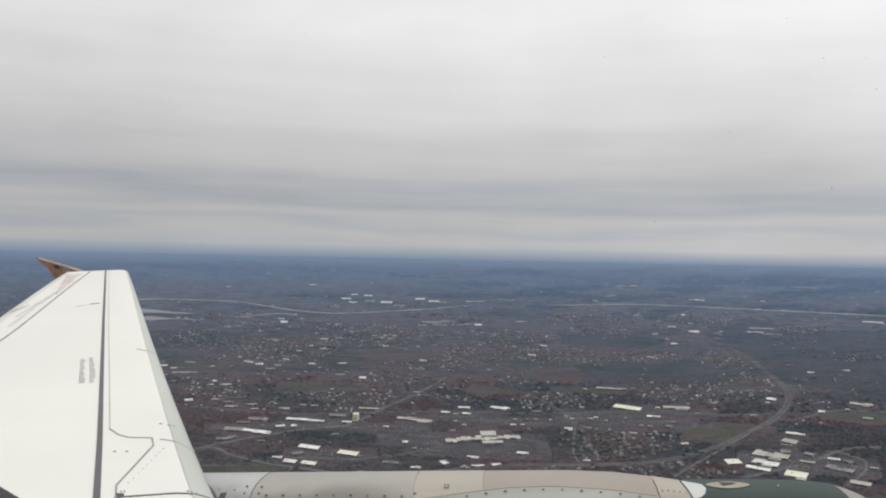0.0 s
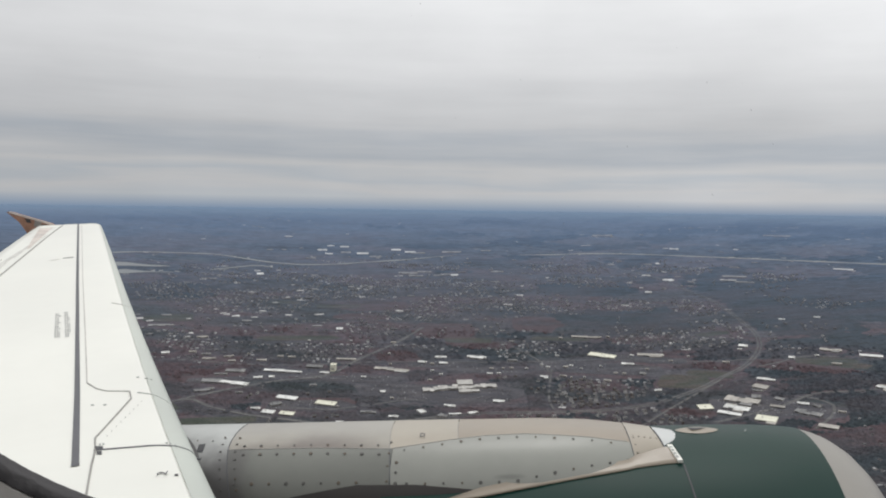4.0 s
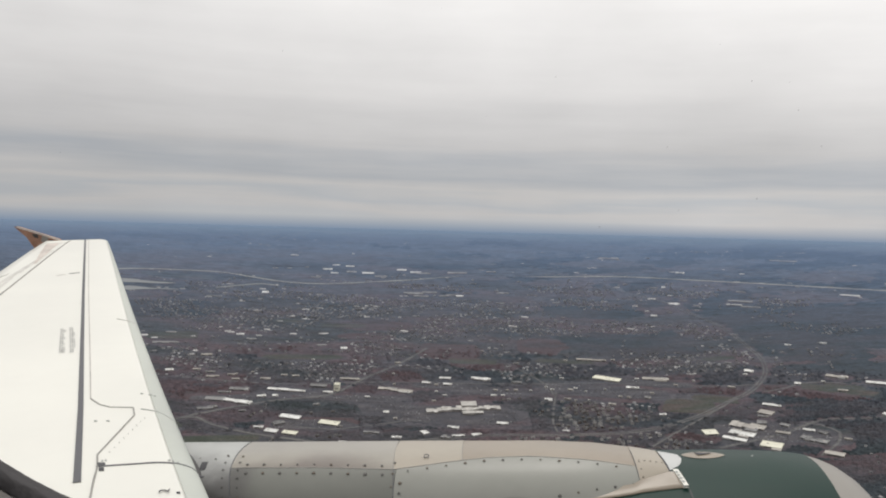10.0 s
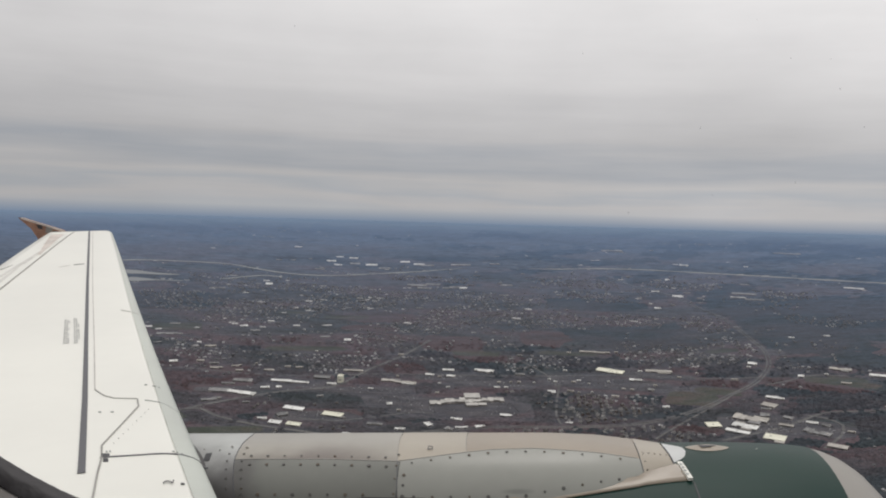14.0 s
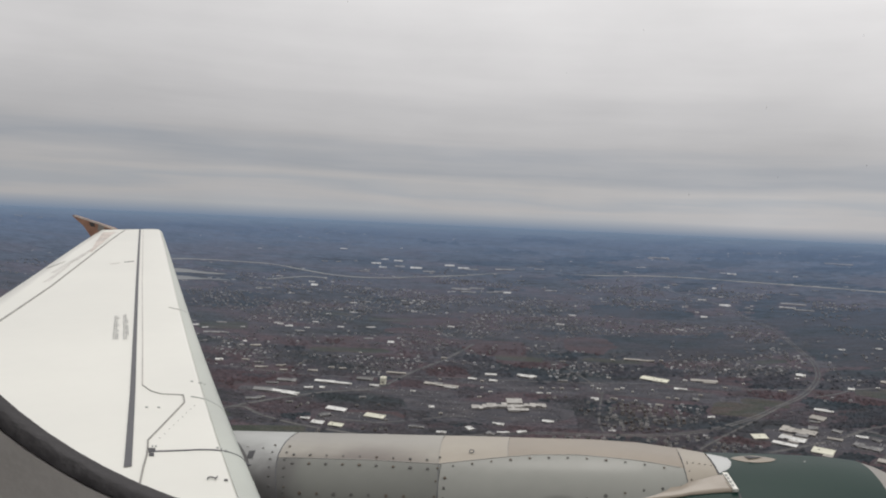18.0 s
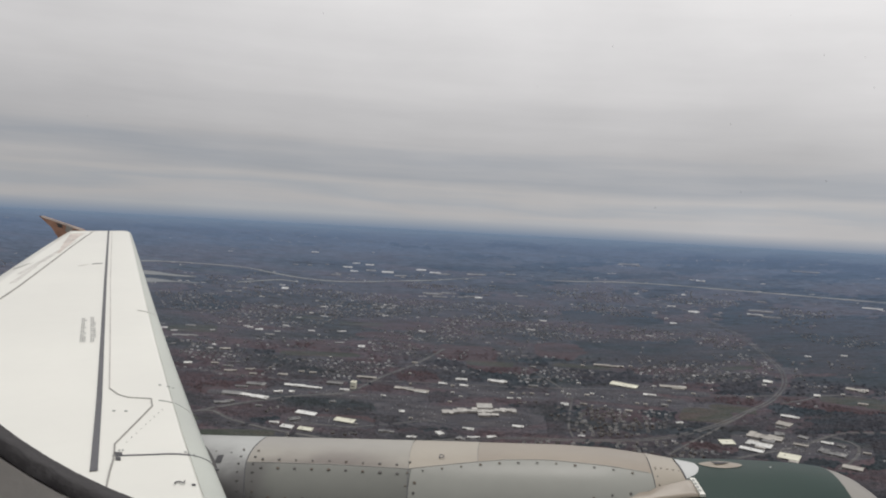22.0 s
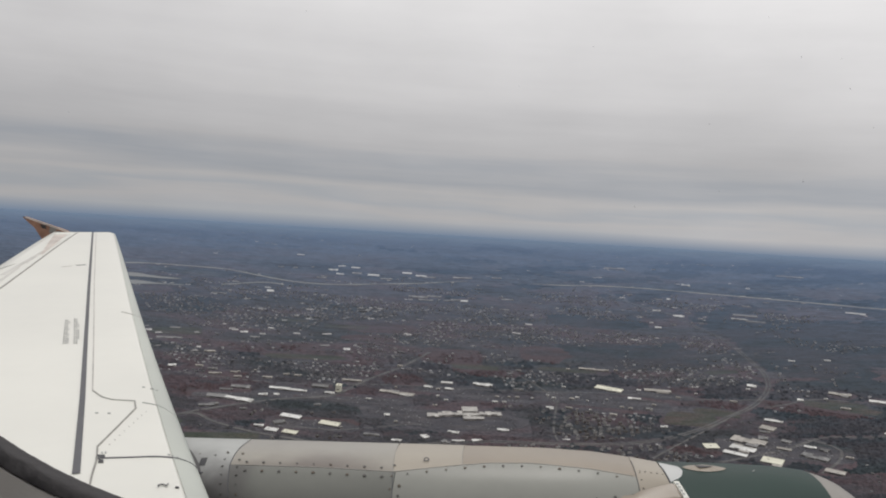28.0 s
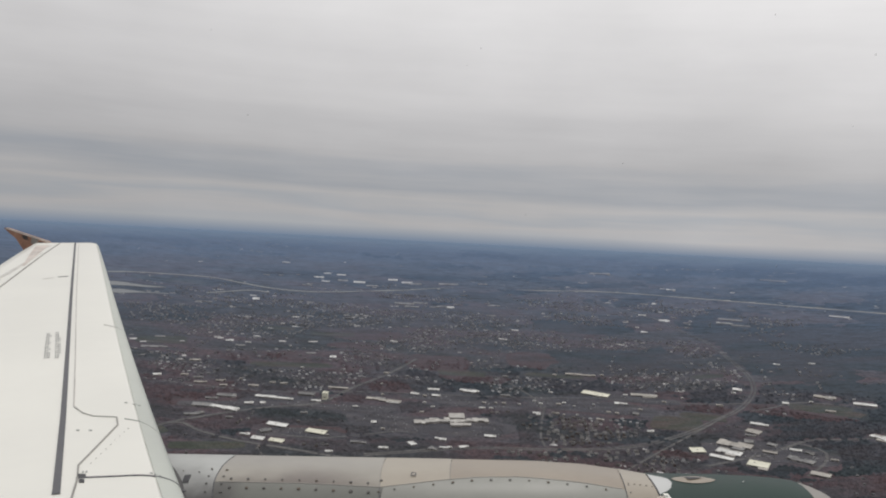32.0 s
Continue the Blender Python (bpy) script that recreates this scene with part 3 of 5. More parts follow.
for f_ in HEATH:
    patch("field", *f_, M_RUST, 0.25, "rust-brown scrubby winter ground", "field", clear=False)


# stands of dark wood, and quarters of houses: middle, half sizes, turn
DARK_STANDS = ((470, 2557, 177, 51, -10), (628, 2784, 211, 110, -13), (1260, 3000, 239, 263, -23), (1184, 2688, 163, 133, -24), (943, 2300, 92, 61, -22), (614, 2254, 73, 48, -15),
               (111, 2617, 129, 37, -2), (-304, 2111, 80, 24, 8), (-823, 3086, 235, 106, 15), (-176, 2419, 60, 27, 4), (1134, 3226, 168, 152, -19), (357, 2660, 99, 33, -8),
               (7, 2166, 68, 29, 0), (-466, 2609, 114, 26, 10), (636, 3203, 180, 96, -11), (-221, 2288, 86, 16, 6))
QUARTERS = ((47, 2909, 116, 90, -1), (-216, 2515, 109, 88, 5), (-323, 2620, 98, 64, 7), (501, 2241, 107, 87, -13), (401, 2136, 81, 36, -11), (508, 2088, 81, 34, -14),
            (344, 2545, 87, 90, -8), (748, 2598, 142, 97, -16), (946, 2934, 85, 97, -18), (-568, 2568, 97, 72, 12), (-480, 2967, 222, 96, 9), (216, 3061, 188, 115, -4),
            (-104, 2743, 85, 69, 2), (423, 2356, 89, 52, -10), (689, 2686, 85, 57, -14), (955, 2692, 70, 83, -20), (-281, 3153, 233, 107, 5), (434, 3001, 168, 98, -8),
            (847, 2610, 101, 77, -18), (-475, 2427, 92, 46, 11), (-124, 2534, 78, 50, 3))

FAR_QUARTERS = ((-685, 3061, 193, 81, 13), (-135, 3314, 244, 76, 2), (268, 3274, 201, 90, -5), (612, 3542, 176, 78, -10), (707, 2991, 113, 84, -13), (1317, 3290, 130, 62, -22),
                (1316, 2916, 118, 64, -24), (-814, 3156, 120, 71, 14), (-426, 3361, 208, 61, 7), (70, 3573, 175, 49, -1), (1023, 3463, 133, 67, -16), (-562, 3105, 155, 60, 10),
                (638, 3323, 124, 69, -11))


def inside(x, y, areas, wob=0.0):
    """Whether a place lies in one of several turned ellipses."""
    for hx, hy, hrx, hry, turn in areas:
        if abs(x - hx) + abs(y - hy) > 1.7 * (hrx + hry):
            continue
        c, s = math.cos(radians(turn)), math.sin(radians(turn))
        u, v = ((x - hx) * c + (y - hy) * s) / hrx, (-(x - hx) * s + (y - hy) * c) / hry
        if u * u + v * v < 1.05 + wob:
            return True
    return False


def cover(x, y):
    """Kind of wood at a place: 0 mixed, 1 russet, 2 dark."""
    wob = 0.35 * noise.noise((x / 45, y / 30, 3.3))
    if inside(x, y, HEATH, 2 * wob):
        return 1
    if inside(x, y, DARK_STANDS, 2 * wob):
        return 2
    if inside(x, y, QUARTERS + FAR_QUARTERS):
        return 0
    lean = math.atan2(x, y) / radians(24)
    if lean * 0.55 + noise.noise((x / 330, y / 150, 8.8)) + wob > 0.42:
        return 2
    return 0


LOTS = ((128, 2208, 152, 60, -3), (-43, 2241, 67, 39, 1), (513, 2375, 166, 44, -12), (-215, 2129, 94, 28, 6), (-281, 2317, 87, 25, 7), (-95, 2312, 101, 25, 2),
        (796, 2069, 83, 49, -21), (894, 2044, 97, 49, -24), (644, 2435, 109, 28, -15), (-444, 2279, 87, 20, 11), (106, 2422, 90, 28, -3), (207, 2378, 104, 22, -5))
for f_ in LOTS:
    patch("pavement", *f_, M_LOT, 0.3, "dark grey asphalt lot round large buildings", "parking lot")

# ---- large buildings ----
SITES = []


def on_land(x, y, turn):
    """A pose on the basin's slope, with the floor along it."""
    n = Vector((-x * ALT / RIM / math.hypot(x, y), -y * ALT / RIM / math.hypot(x, y), 1)).normalized()
    q = Vector((0, 0, 1)).rotation_difference(n)
    return Matrix.Translation((x, y, land_z(x, y))) @ q.to_matrix().to_4x4() @ Matrix.Rotation(turn, 4, "Z")



def block(w, d, h, inset=0.0):
    """A flat-roofed hall: walls, and a roof slab with a parapet rim."""
    a, b = w / 2, d / 2
    wall = [(x, y, z) for z in (-6, h) for x, y in ((-a, -b), (a, -b), (a, b), (-a, b))]
    wf = [(0, 1, 5, 4), (1, 2, 6, 5), (2, 3, 7, 6), (3, 0, 4, 7)]
    o, t = 0.3, 0.7
    ring = [(-a - o, -b - o), (a + o, -b - o), (a + o, b + o), (-a - o, b + o)]
    inn = [(-a + t, -b + t), (a - t, -b + t), (a - t, b - t), (-a + t, b - t)]
    roof = [(x, y, h - 0.4) for x, y in ring] + [(x, y, h + 0.9) for x, y in ring] + [(x, y, h + 0.9) for x, y in inn] + [(x, y, h + 0.3) for x, y in inn]
    rf = [(3, 2, 1, 0)]
    for k in range(4):
        n = (k + 1) % 4
        rf += [(k, n, 4 + n, 4 + k), (4 + k, 4 + n, 8 + n, 8 + k), (8 + k, 8 + n, 12 + n, 12 + k)]
    rf.append((12, 13, 14, 15))
    return wall, wf, roof, rf


def unit_box(w, d, h):
    v = [(x, y, z) for z in (0, h) for x, y in ((-w / 2, -d / 2), (w / 2, -d / 2), (w / 2, d / 2), (-w / 2, d / 2))]
    return v, [(0, 1, 5, 4), (1, 2, 6, 5), (2, 3, 7, 6), (3, 0, 4, 7), (4, 5, 6, 7), (3, 2, 1, 0)]


HVAC = mesh_of("roof_unit", *unit_box(3.2, 2.4, 1.1), M_ROOF["b"])
WORDS = {"w": "white flat-roofed warehouse in an asphalt lot", "y": "cream flat-roofed warehouse beside the road",
         "b": "beige flat-roofed hall with gravel roof", "g": "low grey flat-roofed industrial building"}


def hall(x, y, w, d, turn, kind, h=None, label=None, name="warehouse"):
    rnd = random.Random(int(x * 7 + y * 13))
    inward = 1 - 12 / math.hypot(x, y)
    x, y, d = x * inward, y * inward, d * (0.7 if h is None else 1.0)
    w, d = w * 0.86, d * (0.86 if h is None else 1.0)
    h = h or (2.2 + 1.0 * rnd.random() + 0.008 * w) * (0.35 if y > 2650 else 1.0)
    top = new(name)
    top.matrix_basis = on_land(x, y, radians(turn))
    tagged(top, label or WORDS[kind], "building", "town halls")
    # halls far off take the roof materials with haze painted in
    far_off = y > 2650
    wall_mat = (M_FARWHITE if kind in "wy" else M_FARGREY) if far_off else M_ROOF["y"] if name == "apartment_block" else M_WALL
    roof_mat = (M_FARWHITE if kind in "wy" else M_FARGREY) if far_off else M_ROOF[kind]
    # most buildings are two or more joined blocks of unequal depth
    n = 1 if name == "apartment_block" or kind == "y" else min(5, 1 + int(w / 13)) if rnd.random() < 0.75 else 1
    cuts = [-w / 2] + sorted(w * (k / n - 0.5 + rnd.uniform(-0.3, 0.3) / n) for k in range(1, n)) + [w / 2]
    for k in range(n):
        sw, sd = cuts[k + 1] - cuts[k], d * (rnd.uniform(0.55, 1.15) if n > 1 else 1)
        ox, oy = (cuts[k] + cuts[k + 1]) / 2, (d - sd) / 2 * rnd.uniform(-1, 1)
        wv, wf, rv, rf = block(sw - 0.7, sd, h * (rnd.uniform(0.8, 1.1) if n > 1 else 1))
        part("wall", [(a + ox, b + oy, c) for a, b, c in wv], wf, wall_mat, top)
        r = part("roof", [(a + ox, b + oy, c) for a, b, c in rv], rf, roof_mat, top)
        if k % 2 == 0 and not far_off:
            v, f = unit_box(sw * 0.6, 0.3, min(2.0, h * 0.4))
            part("window", [(a + ox, b + oy - sd / 2 - 0.1, c + h * 0.35) for a, b, c in v], f, M_GLASSBAND, top)
    for k in range(3 if w * d > 1500 else 1):
        u = new("roof_unit", HVAC)
        u.parent = r
        u.location = (ox + sw * (rnd.random() - 0.5) * 0.6, oy + sd * (rnd.random() - 0.5) * 0.5, rv[-1][2])
    if w * d > 1100 and h < 8 and not far_off and rnd.random() < 0.6:
        for side in ((-1, 1), (1, -1))[rnd.randint(0, 1):]:
            aw, ad, ah = w * rnd.uniform(0.25, 0.5), d * rnd.uniform(0.35, 0.7), h * rnd.uniform(0.6, 0.9)
            ox, oy = side[0] * w * rnd.uniform(0.1, 0.3), side[1] * (d * 0.6 + ad) / 2
            av, af, bv, bf = block(aw, ad, ah)
            part("wall", [(a + ox, b + oy, c) for a, b, c in av], af, M_WALL, top)
            part("roof", [(a + ox, b + oy, c) for a, b, c in bv], bf, M_ROOF["wbg"[rnd.randint(0, 2)]], top)
    SITES.append((x, y, math.hypot(w, d) / 2 + 7))
    return top


HALLS_A = ((-270, 2177, 57, 32, -14, 'w'), (-176, 2148, 56, 38, -15, 'y'), (-301, 2088, 34, 30, -11, 'w'), (-258, 2080, 39, 30, -12, 'y'),
           (-410, 2264, 82, 36, -14, 'w'), (-304, 2362, 113, 24, -6, 'w'), (-27, 2389, 106, 30, -13, 'b'), (-198, 2358, 29, 22, 4, 'w'),
           (-227, 2405, 50, 31, -4, 'g'), (-423, 2355, 56, 34, 0, 'g'), (-466, 2275, 57, 36, 1, 'g'), (-471, 2212, 56, 31, 22, 'g'),
           (-291, 2136, 32, 31, 27, 'g'), (-76, 2098, 42, 18, -5, 'g'), (-18, 2073, 25, 23, -19, 'w'))
HALLS_B = ((-137, 2038, 20, 14, 3, 'w'), (-359, 2310, 26, 22, 8, 'w'), (-326, 2318, 17, 18, 8, 'w'), (-333, 2106, 26, 18, -1, 'w'), (-46, 2230, 16, 20, 1, 'w'),
           (-470, 2806, 35, 32, 9, 'g'), (-512, 2852, 28, 27, 10, 'w'), (-705, 2724, 86, 31, 14, 'b'), (-629, 2474, 25, 26, 14, 'w'),
           (-187, 2751, 23, 30, 3, 'w'), (-525, 3416, 29, 47, 8, 'w'), (544, 2484, 86, 43, -28, 'y'), (201, 2486, 61, 29, -14, 'w'),
           (675, 2476, 82, 26, -11, 'b'), (362, 2326, 23, 26, -8, 'w'))
HALLS_C = ((230, 2165, 32, 19, -6, 'w'), (46, 2105, 18, 32, 28, 'w'), (112, 2138, 32, 18, -17, 'w'), (122, 2088, 34, 16, 6, 'w'), (164, 2096, 26, 20, 20, 'w'),
           (94, 2078, 24, 26, -32, 'g'), (597, 2410, 39, 20, -13, 'w'), (618, 2333, 20, 27, -14, 'g'), (624, 2211, 20, 24, -15, 'w'),
           (54, 2452, 27, 24, -1, 'w'), (105, 2492, 37, 20, -2, 'w'), (110, 2442, 27, 24, -2, 'w'), (534, 2654, 100, 20, -11, 'b'), (192, 3451, 33, 39, -3, 'w'),
           (19, 3479, 85, 48, 0, 'b'), (80, 3500, 63, 39, -1, 'g'))
HALLS_D = ((904, 3402, 34, 32, -14, 'w'), (964, 3319, 46, 47, -16, 'w'), (848, 3155, 26, 28, -15, 'w'), (1142, 3860, 44, 32, -16, 'w'),
           (1000, 3592, 20, 36, -15, 'w'), (-339, 3870, 47, 39, 5, 'w'), (-310, 3960, 38, 30, 4, 'w'), (-251, 3945, 43, 30, 3, 'w'), (-305, 3800, 37, 38, 4, 'w'),
           (-237, 3834, 47, 38, 3, 'b'), (-168, 3820, 56, 48, 2, 'w'), (-31, 3900, 47, 39, 0, 'w'), (28, 3860, 52, 39, 0, 'w'),
           (1211, 3330, 99, 36, -20, 'b'), (1172, 3280, 64, 26, -19, 'w'))
HALLS_E = ((798, 2119, 90, 59, -36, 'b'), (769, 2074, 66, 39, -36, 'w'), (742, 2046, 62, 25, -35, 'w'), (700, 2088, 38, 45, 1, 'y'), (810, 2003, 53, 53, -32, 'y'),
           (906, 2250, 51, 22, -29, 'w'), (948, 2523, 29, 48, -20, 'w'), (1159, 2444, 66, 36, -30, 'b'), (1035, 2403, 19, 25, -23, 'w'),
           (839, 2139, 26, 34, -21, 'g'), (873, 2201, 41, 42, -41, 'b'), (914, 2022, 69, 48, -44, 'g'), (926, 2080, 31, 20, -24, 'w'), (950, 2060, 22, 25, -44, 'g'))
HALLS_F = ((885, 2116, 26, 24, -43, 'g'), (862, 2070, 38, 18, -30, 'b'), (1155, 2762, 22, 17, -22, 'w'), (1265, 2763, 22, 18, -24, 'w'), (921, 1939, 48, 31, -35, 'b'),
           (1236, 2375, 66, 28, -27, 'w'), (1156, 2137, 60, 39, -48, 'w'), (-510, 4139, 40, 34, 7, 'w'), (1217, 3240, 76, 26, -20, 'b'))
for group_ in (HALLS_A, HALLS_B, HALLS_C, HALLS_D, HALLS_E, HALLS_F):
    for h_ in group_:
        hall(*h_)
SHOPS_A = ((-256, 4226, 13, 10, -1, 'w'), (-552, 3845, 29, 17, 2, 'b'), (-495, 3855, 24, 19, 6, 'b'), (-428, 3892, 19, 15, 1, 'b'), (-370, 3706, 46, 27, -1, 'b'), (60, 3843, 71, 39, -2, 'b'),
           (-113, 3764, 58, 35, 8, 'b'), (202, 3865, 95, 40, 2, 'g'), (347, 3895, 48, 29, -1, 'g'), (-542, 3461, 26, 15, 4, 'w'), (-562, 3406, 21, 17, 10, 'b'), (-689, 3311, 62, 30, 8, 'g'),
           (-7, 3624, 33, 20, -5, 'b'), (-9, 3433, 17, 13, -6, 'w'), (48, 3437, 63, 32, -5, 'b'), (132, 3446, 42, 25, 5, 'b'), (160, 3461, 42, 25, 3, 'g'), (222, 3500, 32, 19, 1, 'b'),
           (167, 3348, 10, 8, 2, 'w'))
SHOPS_B = ((-91, 3325, 10, 8, -3, 'w'), (-265, 3296, 12, 10, 2, 'w'), (-327, 3495, 17, 14, 7, 'b'), (336, 3540, 22, 17, -2, 'b'), (359, 3506, 54, 32, 0, 'b'), (459, 3476, 26, 15, -1, 'b'),
           (478, 3460, 13, 10, -14, 'b'), (255, 3662, 34, 20, -2, 'b'), (445, 3706, 18, 15, -4, 'b'), (259, 3735, 11, 9, -4, 'w'), (335, 3343, 41, 25, -11, 'g'), (-27, 3124, 12, 9, 0, 'w'),
           (28, 3143, 29, 17, -7, 'b'), (541, 3355, 31, 19, -2, 'g'), (529, 3139, 16, 13, -4, 'b'), (501, 3107, 15, 12, -8, 'b'), (455, 3246, 12, 10, -11, 'b'), (1110, 3873, 25, 20, -9, 'w'),
           (1385, 3800, 20, 16, -19, 'w'))
SHOPS_C = ((910, 4200, 105, 48, -6, 'g'), (1087, 4189, 21, 17, -9, 'b'), (818, 3601, 23, 18, -13, 'w'), (860, 3654, 23, 18, -15, 'b'), (901, 3804, 14, 11, -12, 'b'), (958, 3582, 34, 20, -16, 'b'),
           (1012, 3365, 26, 15, -22, 'b'), (840, 3218, 16, 13, -18, 'w'), (821, 3305, 21, 17, -9, 'b'), (911, 3190, 20, 16, -23, 'b'), (1015, 3217, 21, 17, -25, 'b'), (986, 3224, 10, 8, -15, 'b'),
           (1034, 3282, 21, 17, -21, 'b'), (1056, 3307, 11, 9, -17, 'w'), (1265, 3476, 41, 24, -20, 'g'), (1657, 4045, 134, 44, -25, 'g'), (1321, 3122, 8, 7, -15, 'w'), (1628, 3354, 80, 30, -31, 'w'),
           (1366, 3541, 28, 17, -22, 'g'))
SHOPS_D = ((1505, 3528, 19, 15, -28, 'g'), (-564, 2624, 36, 18, 14, 'b'), (-487, 2930, 11, 9, 6, 'w'), (-454, 2846, 21, 13, 7, 'w'), (-508, 2442, 39, 16, 16, 'b'), (-522, 2477, 31, 17, 9, 'g'),
           (-446, 2430, 23, 14, 11, 'b'), (-460, 2465, 31, 16, 17, 'b'), (-412, 2493, 9, 8, 3, 'b'), (-371, 2445, 31, 16, 2, 'b'), (-326, 2480, 19, 11, 3, 'b'), (-295, 2477, 23, 14, 11, 'b'),
           (-264, 2623, 10, 8, 8, 'w'), (-561, 2491, 24, 14, 8, 'b'), (-454, 2327, 37, 15, 8, 'g'), (-150, 2466, 61, 16, -2, 'b'), (-25, 2620, 19, 12, 0, 'b'), (-35, 2521, 8, 6, -7, 'w'),
           (-31, 2432, 9, 7, 4, 'b'))
SHOPS_E = ((80, 2436, 12, 10, 4, 'b'), (79, 2383, 9, 7, 5, 'w'), (100, 2356, 12, 9, 1, 'w'), (71, 2314, 12, 9, 6, 'b'), (-97, 2333, 15, 12, -5, 'w'), (-23, 2187, 11, 9, -3, 'b'),
           (226, 2359, 18, 11, 2, 'w'), (249, 2357, 12, 9, -2, 'w'), (234, 2399, 12, 10, -7, 'b'), (265, 2398, 9, 7, 1, 'b'), (287, 2400, 12, 10, -5, 'b'), (326, 2395, 9, 7, -3, 'w'),
           (296, 2460, 31, 17, -10, 'g'), (224, 2749, 14, 11, -10, 'b'), (299, 2736, 20, 12, -7, 'b'), (268, 2772, 14, 11, -11, 'b'), (313, 2628, 20, 12, -9, 'g'), (196, 2858, 18, 14, 3, 'b'),
           (258, 2861, 14, 11, -8, 'b'))
SHOPS_F = ((423, 2495, 13, 10, -17, 'w'), (369, 2421, 9, 7, -16, 'w'), (383, 2401, 12, 10, -14, 'w'), (430, 2400, 15, 12, -6, 'b'), (446, 2410, 12, 10, -13, 'w'), (468, 2385, 8, 6, -14, 'w'),
           (411, 2331, 21, 12, -16, 'b'), (431, 2320, 7, 6, -3, 'b'), (464, 2318, 7, 6, -13, 'w'), (522, 2398, 7, 6, -17, 'w'), (625, 2480, 13, 10, -21, 'w'), (699, 2473, 19, 11, -23, 'w'),
           (637, 2364, 12, 10, -20, 'b'), (550, 2344, 12, 10, -10, 'b'), (570, 2336, 12, 10, -19, 'b'), (517, 2289, 22, 13, -20, 'b'), (597, 2653, 13, 11, -13, 'b'), (459, 2654, 13, 11, -14, 'b'),
           (772, 2452, 8, 6, -10, 'w'))
SHOPS_G = ((716, 2424, 13, 10, -22, 'b'), (898, 2778, 9, 7, -17, 'w'), (928, 2495, 13, 11, -16, 'w'), (1177, 2441, 17, 13, -27, 'w'), (1105, 2407, 11, 9, -17, 'w'), (1123, 2331, 29, 15, -26, 'b'),
           (1109, 2690, 11, 9, -27, 'b'), (857, 2177, 29, 13, -23, 'g'), (-717, 2831, 36, 22, 7, 'b'), (855, 2394, 22, 13, -21, 'b'), (987, 2015, 20, 11, -30, 'b'), (-150, 2130, 16, 10, 10, 'g'),
           (-218, 2268, 20, 12, 11, 'g'), (-387, 2204, 20, 12, 10, 'g'))
SHOP_WORDS = {"w": "small white flat-roofed shop beside the street", "b": "small beige flat-roofed shop or shed", "g": "low grey-roofed shed on open ground"}
for group_ in (SHOPS_A, SHOPS_B, SHOPS_C, SHOPS_D, SHOPS_E, SHOPS_F, SHOPS_G):
    for h_ in group_:
        hall(*h_, label=SHOP_WORDS[h_[5]], name="shop")
# the long shopping hall: one building of several joined blocks
mall = new("shopping_hall")
mall.matrix_basis = on_land(144, 2238, radians(3))
tagged(mall, "long pale shopping hall of joined blocks in a wide car park", "building")
M_MALL = material("weathered_pale_roof", (0.46, 0.445, 0.42), 0.85, var=0.14, scale=0.06, fine=0.6, object_random=0.16)
mall_rnd = random.Random(17)
MALL = [(-88 + 8.6 * i, mall_rnd.uniform(-3.5, 3.5) + 0.6 * i - 4, mall_rnd.uniform(8, 11.5), mall_rnd.uniform(9, 18), mall_rnd.uniform(3.2, 5.4)) for i in range(21)]
MALL += [(14, 27, 38, 24, 6.0), (8, -17, 30, 13, 5.0), (34, -15, 18, 10, 4.2), (-44, 9, 22, 11, 4.0), (58, 14, 15, 8, 4.6), (-12, 15, 13, 10, 3.6)]
for dx, dy, w, d, h in MALL:
    dy, d = dy * 1.3, d * 1.3
    wv, wf, rv, rf = block(w, d, h)
    part("wall", [(a + dx, b + dy, c) for a, b, c in wv], wf, M_WALL, mall)
    part("roof", [(a + dx, b + dy, c) for a, b, c in rv], rf, M_MALL, mall)
SITES.append((145, 2252, 85))
hall(-177, 2380, 16, 16, -10, "y", h=17, label="tall cream apartment block among low halls", name="apartment_block")

# ---- houses ----
KC = np.array(KEEP_CLEAR + SITES, dtype=float)


def free(x, y, own=0.0):
    d = np.hypot(KC[:, 0] - x, KC[:, 1] - y)
    return bool((d > KC[:, 2] + own).all())


def town(x, y):
    """How densely built-up the land is, 0 to 1."""
    v = noise.noise((x / 420, y / 420, 1.7)) + 0.6 * noise.noise((x / 150, y / 150, 4.1))
    if inside(x, y, QUARTERS + FAR_QUARTERS, 0.6 * noise.noise((x / 60, y / 60, 7.7))):
        return 0.9
    return min(1, max(0, 0.38 + 0.8 * v))


def house_shape(w, d, h, rise):
    a, b, o = w / 2, d / 2, 0.5
    wall = [(x, y, z) for z in (-3, h) for x, y in ((-a, -b), (a, -b), (a, b), (-a, b))] + [(-a, 0, h + rise), (a, 0, h + rise)]
    wf = [(0, 1, 5, 4), (1, 2, 6, 9, 5), (2, 3, 7, 6), (3, 0, 4, 8, 7)]
    roof = []
    for dz in (0.12, 0.4):
        roof += [(-a - o, -b - o, h - o * rise / b + dz), (a + o, -b - o, h - o * rise / b + dz), (a + o, 0, h + rise + dz), (-a - o, 0, h + rise + dz),
                 (-a - o, b + o, h - o * rise / b + dz), (a + o, b + o, h - o * rise / b + dz)]
    rf = [(6, 7, 8, 9), (9, 8, 11, 10), (0, 3, 2, 1), (3, 4, 5, 2), (0, 1, 7, 6), (4, 10, 11, 5), (0, 6, 9, 3), (3, 9, 10, 4), (1, 2, 8, 7), (2, 5, 11, 8)]
    return wall, wf, roof, rf


